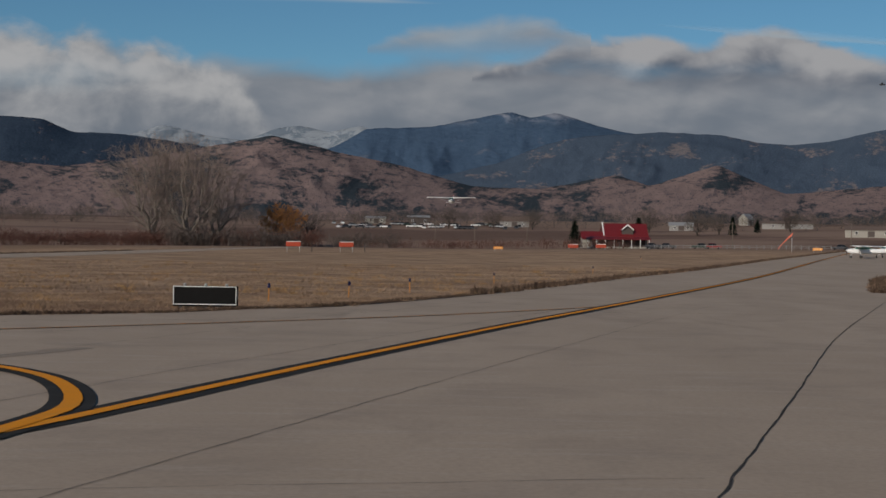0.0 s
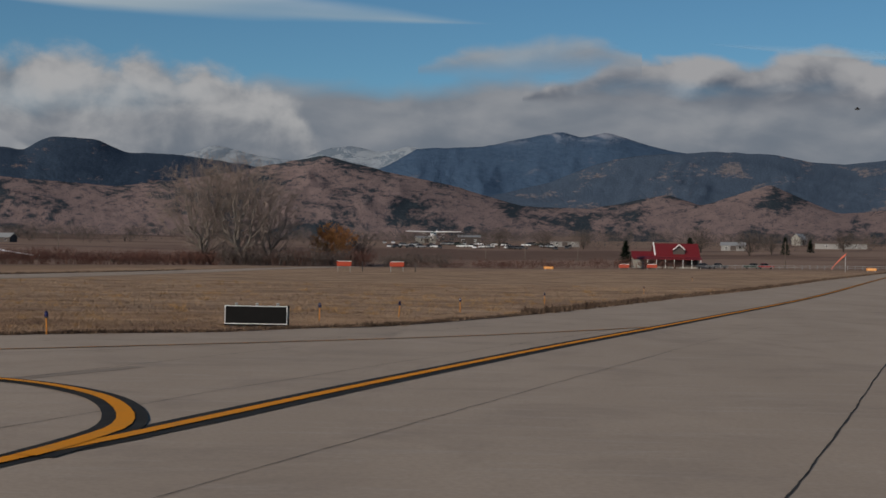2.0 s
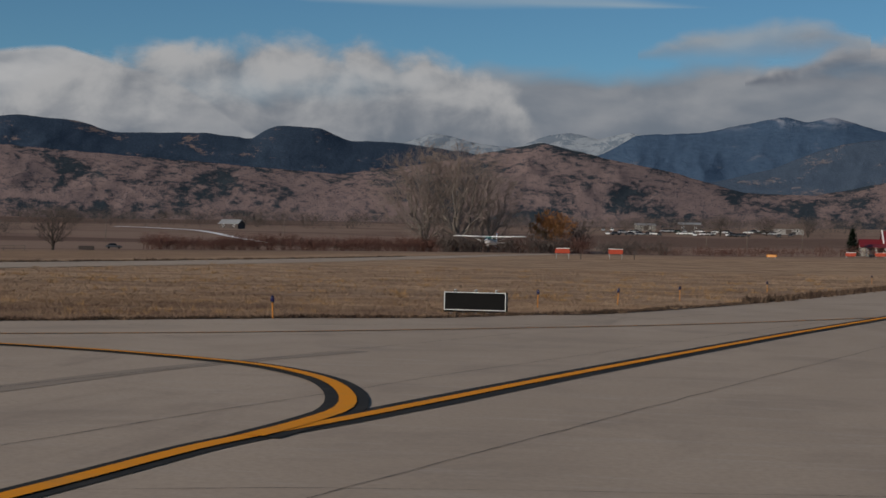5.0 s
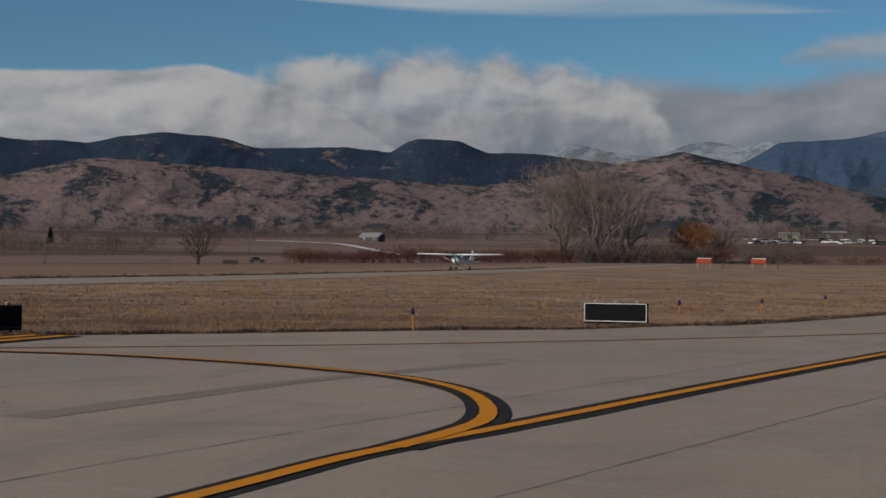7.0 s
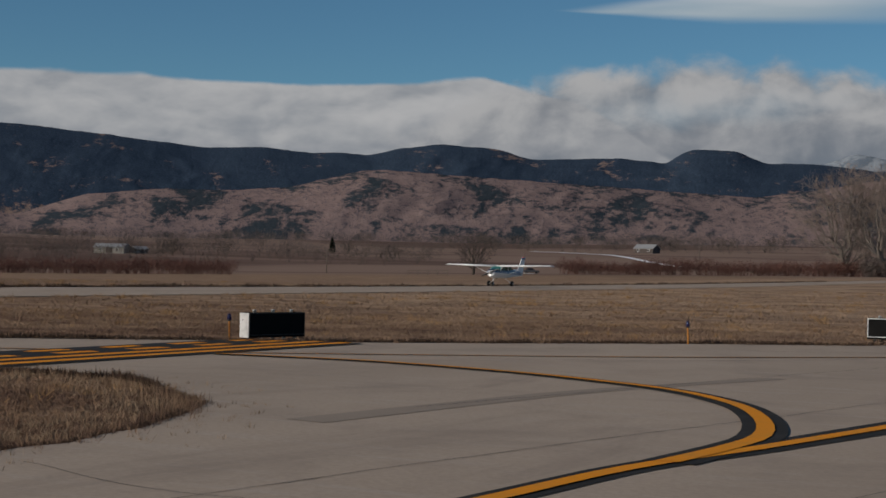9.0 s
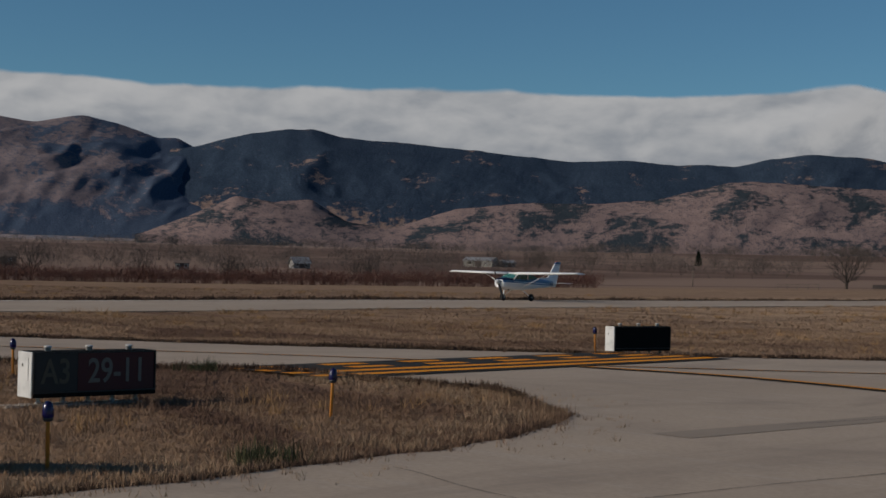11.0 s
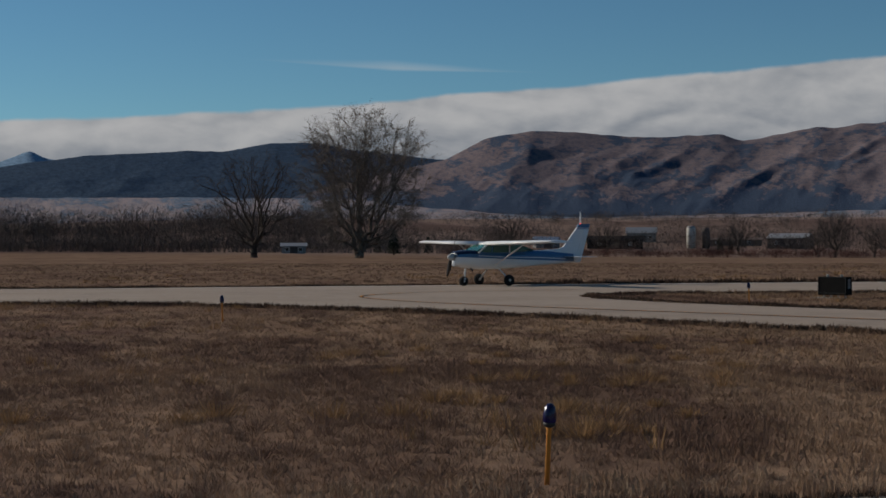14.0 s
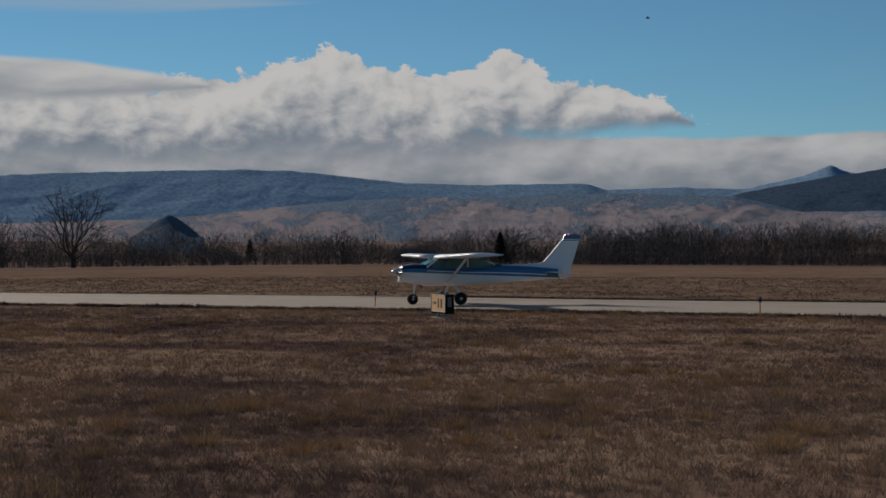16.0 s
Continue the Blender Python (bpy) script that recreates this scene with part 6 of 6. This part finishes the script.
# ---- farms and houses ----
RED_ROOF = painted("red_metal_roof", (0.135, 0.012, 0.015), 0.5, 0.0, 0.2, 0.5)
CREAM = painted("cream_siding", (0.27, 0.255, 0.225), 0.7, 0, 0.25, 0.6)
GREY_SIDING = painted("grey_siding", (0.23, 0.222, 0.215), 0.7, 0, 0.3, 0.6)
DARK_SIDING = painted("dark_siding", (0.07, 0.055, 0.05), 0.8, 0, 0.3, 0.6)
METAL_ROOF = painted("pale_metal_roof", (0.25, 0.257, 0.265), 0.6, 0.1, 0.25, 0.4)
BROWN_ROOF = painted("brown_shingle_roof", (0.12, 0.085, 0.07), 0.9, 0, 0.3, 0.6)
BLUE_ROOF = painted("blue_metal_roof", (0.20, 0.27, 0.36), 0.5, 0.1, 0.25, 0.4)
PANE = make_glass("dark_window", (0.02, 0.022, 0.025), 0.08)
WOOD = painted("weathered_wood", (0.14, 0.11, 0.09), 0.9, 0, 0.3, 2)


def gable(length, width, eave, rise, over=0.4, t=0.15):
    """Two sloped roof plates with a ridge along x."""
    bm = bmesh.new()
    for s in (-1, 1):
        y = s * (width / 2 + over)
        z = eave - over * rise / (width / 2)
        lo = [bm.verts.new(p) for p in ((-length / 2 - over, y, z), (length / 2 + over, y, z), (length / 2 + over, 0, eave + rise), (-length / 2 - over, 0, eave + rise))]
        hi = [bm.verts.new(v.co + Vector((0, 0, t))) for v in lo]
        bm.faces.new(lo)
        bm.faces.new(hi[::-1])
        for k in range(4):
            bm.faces.new((lo[k], hi[k], hi[(k + 1) % 4], lo[(k + 1) % 4]))
    bmesh.ops.recalc_face_normals(bm, faces=bm.faces)
    return bm


def walls(length, width, eave, rise):
    """Four walls with gable ends, as a closed body."""
    h, w = length / 2, width / 2
    return loft([[(x, -w, -0.3), (x, w, -0.3), (x, w, eave), (x, 0, eave + rise - 0.02), (x, -w, eave)] for x in (-h, h)], True, False)


def building(name, label, category, turn, d, spin, length, width, eave, rise, wall, roof, windows=(), door=None, dz=0.0):
    p = away(turn, d)
    b = thing(name, pose(p.x, p.y, ground_z(p) + dz, 0, 0, turn + spin), label, category)
    part("wall", walls(length, width, eave, rise), wall, b)
    part("roof", gable(length, width, eave, rise), roof, b)
    for x, z, w, h in windows:
        f = part("window", boxed(x, -width / 2 - 0.03, z, w, 0.08, h, 0.01), WHITE_PAINT, b)
        part("pane", boxed(x, -width / 2 - 0.075, z, w - 0.16, 0.02, h - 0.16), PANE, f)
    if door:
        x, w, h = door
        part("door", boxed(x, -width / 2 - 0.03, h / 2, w, 0.08, h, 0.01), DARK_SIDING, b)
    return b


def red_house():
    b = building("farmhouse", "cream farmhouse with a bright red metal roof and porch", "house", -6.85, 430, 8, 12, 9, 3.2, 3.4, CREAM, RED_ROOF, [(-4, 1.6, 1.2, 1.5), (-1.5, 1.6, 1.2, 1.5), (1.5, 1.6, 1.2, 1.5), (4, 1.6, 1.2, 1.5)], (0, 1.1, 2.1), 0.4)
    part("porch_roof", loft([[(-11.5, -4.6, 2.9), (6.6, -4.6, 2.9), (6.6, -4.6, 3.05), (-11.5, -4.6, 3.05)], [(-11.5, -7.4, 2.1), (6.6, -7.4, 2.1), (6.6, -7.4, 2.25), (-11.5, -7.4, 2.25)]], True, False), RED_ROOF, b)
    part("side_wing", walls(7, 6.5, 2.4, 1.7), CREAM, b).matrix_basis = Matrix.Translation((-8.5, -1, 0))
    part("side_roof", gable(7, 6.5, 2.4, 1.9), RED_ROOF, b).matrix_basis = Matrix.Translation((-8.6, -1, 0))
    dormer = part("dormer", walls(2.2, 3.2, 1.3, 1.1), DARK_SIDING, b)
    dormer.matrix_basis = Matrix.Translation((0.5, -3.0, 3.6)) @ Matrix.Rotation(radians(90), 4, "Z")
    part("dormer_roof", gable(2.2, 3.2, 1.3, 1.25, 0.35), RED_ROOF, b).matrix_basis = dormer.matrix_basis.copy()
    part("dormer_trim", gable(0.1, 3.2, 1.3, 1.3, 0.1, 0.3), WHITE_PAINT, b).matrix_basis = Matrix.Translation((0.5, -4.55, 3.6)) @ Matrix.Rotation(radians(90), 4, "Z")
    part("gable_trim", gable(0.12, 9, 3.2, 3.5, 0.1, 0.35), WHITE_PAINT, b).matrix_basis = Matrix.Translation((-6.2, 0, 0))
    for k in range(8):
        part("porch_post", tubed((-11 + k * 2.45, -7.2, -0.3), (-11 + k * 2.45, -7.2, 2.15), 0.09, 0.09, 6), WHITE_PAINT, b)
    # Dark board over the front wall, put in for shade under the porch.
    part("porch_shade_board", boxed(-1, -4.62, 1.2, 13, 0.06, 2.0), DARK_SIDING, b)


red_house()
FAR_FARMS = [
    ("shed", "open-fronted dark hangar with a white side", 0.95, 700, 0, 10, 8, 3.4, 0.8, DARK_SIDING, METAL_ROOF),
    ("shed", "low white storage shed", 2.6, 720, 10, 9, 6, 2.4, 0.8, CREAM, METAL_ROOF),
    ("house", "small white house with a steep gable", -11.4, 760, 60, 6, 5, 3.2, 2.4, CREAM, METAL_ROOF),
    ("house", "grey bungalow among bare trees", -2.7, 680, 0, 13, 7, 2.6, 1.8, GREY_SIDING, BROWN_ROOF),
    ("shed", "long pale farm shed", -12.9, 680, 0, 22, 7, 2.3, 0.9, GREY_SIDING, BROWN_ROOF),
    ("shed", "long brown barn with pale walls", -15.9, 560, 0, 18, 8, 2.6, 1.2, CREAM, BROWN_ROOF),
    ("house", "grey house behind bare trees", -9.0, 640, 0, 10, 6, 2.2, 1.2, GREY_SIDING, METAL_ROOF),
    ("barn", "dark barn with a pale metal roof", 18.25, 640, -30, 9, 6, 2.0, 1.6, DARK_SIDING, METAL_ROOF),
    ("barn", "white farm building with a metal roof", 38.4, 570, -20, 11.5, 7, 2.2, 1.2, CREAM, METAL_ROOF),
    ("shed", "white lean-to beside the farm building", 37.4, 572, 30, 5, 4, 1.6, 0.8, CREAM, METAL_ROOF),
    ("house", "small white cottage behind the hedge", 49.7, 500, 0, 4.5, 4, 2.2, 0.8, CREAM, BROWN_ROOF),
    ("house", "cottage with a steep pale roof", 45.3, 530, 20, 6, 5, 1.8, 2.0, GREY_SIDING, METAL_ROOF),
    ("shed", "dark open shed with a pale metal roof", 67.1, 470, -15, 12, 8, 3.2, 1.3, DARK_SIDING, METAL_ROOF),
    ("shed", "low shed with a blue metal roof", 76.2, 470, 10, 7.5, 5, 2.4, 0.9, GREY_SIDING, BLUE_ROOF),
    ("house", "white farmhouse among trees", 72.6, 520, 0, 10, 7, 3.0, 1.8, CREAM, METAL_ROOF),
    ("shed", "long low wooden shed", 69.2, 490, 0, 18, 5, 1.8, 0.6, WOOD, BROWN_ROOF),
    ("shed", "black tarp-covered farm shelter", 73.6, 468, 0, 17, 8, 2.6, 1.1, SIGN_BACK, SIGN_BACK),
    ("house", "small grey house in the woodland edge", 85.8, 380, 0, 6, 5, 1.8, 0.7, GREY_SIDING, METAL_ROOF),
    ("house", "low house beyond the woodland", 111.3, 470, 0, 9, 6, 2.4, 1.5, CREAM, BROWN_ROOF),
    ("house", "brown house behind bare trees", 56.2, 520, 0, 9, 6, 2.4, 1.6, WOOD, BROWN_ROOF),
]
for n, lab, a, d, spin, L, W, e, r, wl, rf in FAR_FARMS:
    building(n, lab, n, a, d, spin, L, W, e, r, wl, rf, [(-L * 0.28, e * 0.55, 1.0, 1.0), (L * 0.28, e * 0.55, 1.0, 1.0)], (0, min(2.4, L * 0.3), min(2.1, e * 0.9)))


def silo():
    p = away(70.75, 470)
    s = thing("silo", pose(p.x, p.y, ground_z(p)) @ Matrix.Scale(1.38, 4), "pale concrete grain silo, shaded on one side", "silo")
    part("wall", lathe([(1.0, -0.3), (1.0, 4.5), (0.98, 4.6)], 20), painted("silo_concrete", (0.55, 0.52, 0.47), 0.85, 0, 0.3, 0.8), s)
    part("cap", lathe([(1.02, 4.58), (0.9, 4.85), (0.3, 5.0)], 20), METAL_ROOF, s)
    q = away(70.2, 471)
    t = thing("tank", pose(q.x, q.y, ground_z(q)) @ Matrix.Scale(1.38, 4), "dark upright farm tank beside the silo", "tank")
    part("wall", lathe([(0.9, -0.3), (0.9, 4.2), (0.5, 4.6)], 18), DARK_SIDING, t)


def mast():
    p = away(74.9, 465)
    s = thing("radio_mast", pose(p.x, p.y, ground_z(p)) @ Matrix.Scale(1.38, 4), "white lattice radio mast", "mast")
    for k in range(3):
        t = k * math.tau / 3
        part("leg", tubed((0.45 * math.cos(t), 0.45 * math.sin(t), -0.2), (0.12 * math.cos(t), 0.12 * math.sin(t), 8.2), 0.07, 0.05, 6), WHITE_PAINT, s)
    for j in range(9):
        z = 0.4 + j * 0.85
        r = 0.45 - 0.33 * z / 8.2
        for k in range(3):
            t, u = k * math.tau / 3, (k + 1) * math.tau / 3
            part("brace", tubed((r * math.cos(t), r * math.sin(t), z), (r * math.cos(u), r * math.sin(u), z + 0.7), 0.03, 0.03, 4), WHITE_PAINT, s)


silo()
mast()


def pole(turn, d, height):
    """A wooden utility pole with a crossarm and insulators."""
    p = away(turn, d)
    s = thing("utility_pole", pose(p.x, p.y, ground_z(p), 0, 0, turn), "dark wooden utility pole with a crossarm", "utility pole", "utility poles")
    part("pole", tubed((0, 0, -0.3), (0, 0, height), 0.14, 0.09, 8), WOOD, s)
    part("crossarm", boxed(0, 0.1, height - 0.5, 1.9, 0.1, 0.12, 0.01), WOOD, s)
    for k in (-0.8, 0, 0.8):
        part("insulator", lathe([(0.04, height - 0.44), (0.06, height - 0.38), (0.03, height - 0.28)], 8), GALVANISED, s)
    return s


for a, d, h in ((16.3, 470, 7.5), (0.3, 480, 7.5), (-1.2, 470, 7.5), (-3.2, 480, 7.0), (-10.9, 420, 7.5), (-15.2, 430, 7.5), (30.4, 400, 7.0), (63.0, 400, 7.5), (22.9, 480, 7.0)):
    pole(a, d, h)


def car(turn, d, spin, paint, label):
    p = away(turn, d)
    c = thing("car", pose(p.x, p.y, ground_z(p), 0, 0, turn + spin), label, "car", "parked vehicles")
    part("body", loft([[(x, -w, 0.35), (x, w, 0.35), (x, w * 1.02, 0.7), (x, w * 0.9, h), (x, -w * 0.9, h), (x, -w * 1.02, 0.7)] for x, w, h in ((-2.2, 0.75, 0.85), (-2.0, 0.86, 0.95), (-0.6, 0.9, 1.0), (1.0, 0.9, 0.98), (2.0, 0.84, 0.88), (2.2, 0.7, 0.78))], True, False), paint, c)
    part("cabin", loft([[(-1.7, -0.8, 0.94), (1.0, -0.8, 0.94), (1.0, 0.8, 0.94), (-1.7, 0.8, 0.94)], [(-1.2, -0.66, 1.48), (0.4, -0.66, 1.48), (0.4, 0.66, 1.48), (-1.2, 0.66, 1.48)]], True, False), PANE, c)
    part("roof", boxed(-0.4, 0, 1.5, 1.55, 1.3, 0.06, 0.02), paint, c)
    for x in (-1.35, 1.35):
        for y in (-0.8, 0.8):
            bm = lathe([(0.2, -0.1), (0.32, -0.1), (0.32, 0.1), (0.2, 0.1)], 14)
            bmesh.ops.rotate(bm, cent=(0, 0, 0), matrix=Matrix.Rotation(radians(90), 3, "X"), verts=bm.verts)
            part("wheel", bm, RUBBER, c).matrix_basis = Matrix.Translation((x, y, 0.32))
    return c


CAR_PAINT = [("white", painted("car_white", (0.65, 0.65, 0.65), 0.3)), ("dark grey", painted("car_grey", (0.05, 0.05, 0.055), 0.3)), ("silver", painted("car_silver", (0.4, 0.41, 0.42), 0.3, 0.5)), ("dark red", painted("car_red", (0.20, 0.02, 0.02), 0.3)), ("dark green", painted("car_green", (0.025, 0.04, 0.03), 0.3))]
rng = random.Random(8)
first = {}
spots = [(k * -0.165 + 4.2 + rng.uniform(-0.06, 0.06), 660 + rng.uniform(-35, 35), rng.choice((0, 90, 180, 20))) for k in range(44)] + [(-7.95, 405, 0), (-8.5, 405, 0), (-9.7, 402, 180), (-10.2, 402, 0), (14.1, 440, 0), (22.6, 420, 0), (-14.8, 420, 180)]
for k, (a, d, spin) in enumerate(spots):
    which = rng.choice((0, 0, 0, 2, 1, 1, 4)) if k < 44 else (1, 1, 4, 3, 4, 1, 1)[k - 44]
    word, paint = CAR_PAINT[which]
    p = away(a, d)
    if which in first:
        copy_thing(first[which], pose(p.x, p.y, ground_z(p), 0, 0, a + spin))
    else:
        first[which] = car(a, d, spin, paint, word + " car parked at the edge of a field")


def ditch():
    """Snow-filled bend of an irrigation ditch on the far slope."""
    c = [away(a, d)[:2] for a, d in ((22.6, 640), (21.6, 630), (20.2, 610), (19.6, 600), (18.9, 570), (18.2, 530), (17.5, 500), (16.95, 480))]
    ob = ribbon("irrigation_ditch", c, 3.2, 0.25, painted("old_snow", (0.70, 0.70, 0.72), 0.9, 0, 0.15, 0.5), 4.0)
    tagged(ob, "irrigation ditch filled with old snow", "ditch", kind="structure")


ditch()


def fence(a0, a1, d, label, paint, n):
    """A post and rail fence."""
    p0, p1 = away(a0, d), away(a1, d)
    f = thing("fence", Matrix.Translation((p0.x, p0.y, ground_z(p0))), label, "fence")
    for k in range(n + 1):
        q = p0.lerp(p1, k / n) - p0
        z = ground_z(p0 + q) - ground_z(p0)
        part("post", tubed((q.x, q.y, z - 0.1), (q.x, q.y, z + 1.1), 0.07, 0.07, 6), paint, f)
    for h in (0.5, 0.95):
        z1 = ground_z(p1) - ground_z(p0)
        part("rail", tubed((0, 0, h), (p1.x - p0.x, p1.y - p0.y, z1 + h), 0.05, 0.05, 5), paint, f)


fence(-8.0, -14.5, 398, "pale weathered post and rail fence along a lane", GREY_SIDING, 24)
fence(25.8, 27.3, 300, "dark wooden rail barrier in the field", WOOD, 4)
p = away(23.6, 325)
h = thing("hay_trough", pose(p.x, p.y, ground_z(p), 0, 0, 30), "low dark feed trough by the lone tree", "trough")
part("box", boxed(0, 0, 0.5, 3.2, 1.2, 0.8, 0.08), DARK_SIDING, h)
part("rim", boxed(0, 0, 0.93, 3.3, 1.3, 0.08, 0.02), WOOD, h)


# ---- what moves ----
def motions():
    # seconds and the place of the main axle; the aeroplane sinks to the runway, rolls out and stops
    flight = [(0, 1.4, 274.5, 9.3, 175), (0.5, -0.9, 266.4, 8.5, 175), (1, -3.5, 258.3, 7.6, 175), (1.5, -6.7, 249.3, 6.6, 176), (2, -9.6, 240.3, 5.7, 176), (2.5, -12.5, 231.3, 4.8, 176), (3, -15.3, 221.9, 4.0, 177), (3.5, -18.3, 211.5, 3.3, 177), (4, -21.3, 201.6, 2.8, 177), (4.2, -22.5, 198, 2.6, 177), (6.5, -36.5, 157.5, 0.72, 177), (7, -39.2, 147.5, 0.52, 177), (7.5, -41.2, 138.2, 0.42, 177), (8, -43.3, 128.3, 0.42, 177), (8.2, -44.2, 124.4, 0.42, 177), (9.2, -48.6, 104.5, 0.05, 179), (10.3, -52.0, 84.0, 0, 181), (10.5, -52.4, 80.5, 0, 182), (11, -53.0, 70.3, 0, 182.5), (11.5, -53.6, 60.6, 0, 185), (12, -54.1, 50.8, 0, 188), (12.5, -54.5, 41.0, 0, 191), (13, -55.2, 31.4, 0, 195), (13.5, -55.8, 22.0, 0, 198.5), (14, -56.0, 11.7, 0, 202.5), (14.5, -53.6, 0.85, 0, 206.5), (15, -51.2, -10.05, 0, 211.5), (15.5, -47.5, -16.95, 0, 216), (16, -47.5, -16.95, 0, 216)]
    rows = []
    for t, x, y, z, heading in flight:
        rows.append((t, pose(x, y, z + (ground_z((x, y)) if t > 9 else 0), 0, -2.5 if t < 8.5 else 0, heading + 90)))
    walk(PLANE, rows)
    spin = []
    for k in range(156):
        spin.append((k / 10, pose(2.13, 0, 1.20, 67.5 + 76.5 * min(k, 145) + 81.0 * max(0, k - 145), 0, 0)))
    spin.append((16, spin[-1][1]))
    walk(PROP, spin)
    for w in WHEELS:
        base = w.matrix_basis.translation.copy()
        turn = [(k / 10, pose(*base, 0, 70.0 * max(0, k - 92), 0)) for k in range(0, 156, 1)]
        walk(w, turn + [(16, turn[-1][1])])
    rows = []
    for t, a, e in ((0, -16.2, 6.26), (1.5, -14.1, 6.15), (4, -10.8, 5.9), (9, -5, 6.0), (16, 2, 6.5)):
        p = away(a, 260, EYE[2] + math.tan(radians(e)) * 260)
        rows.append((t, pose(p.x, p.y, p.z, 0, 0, a + 180)))
    walk(BIRD, rows)


motions()
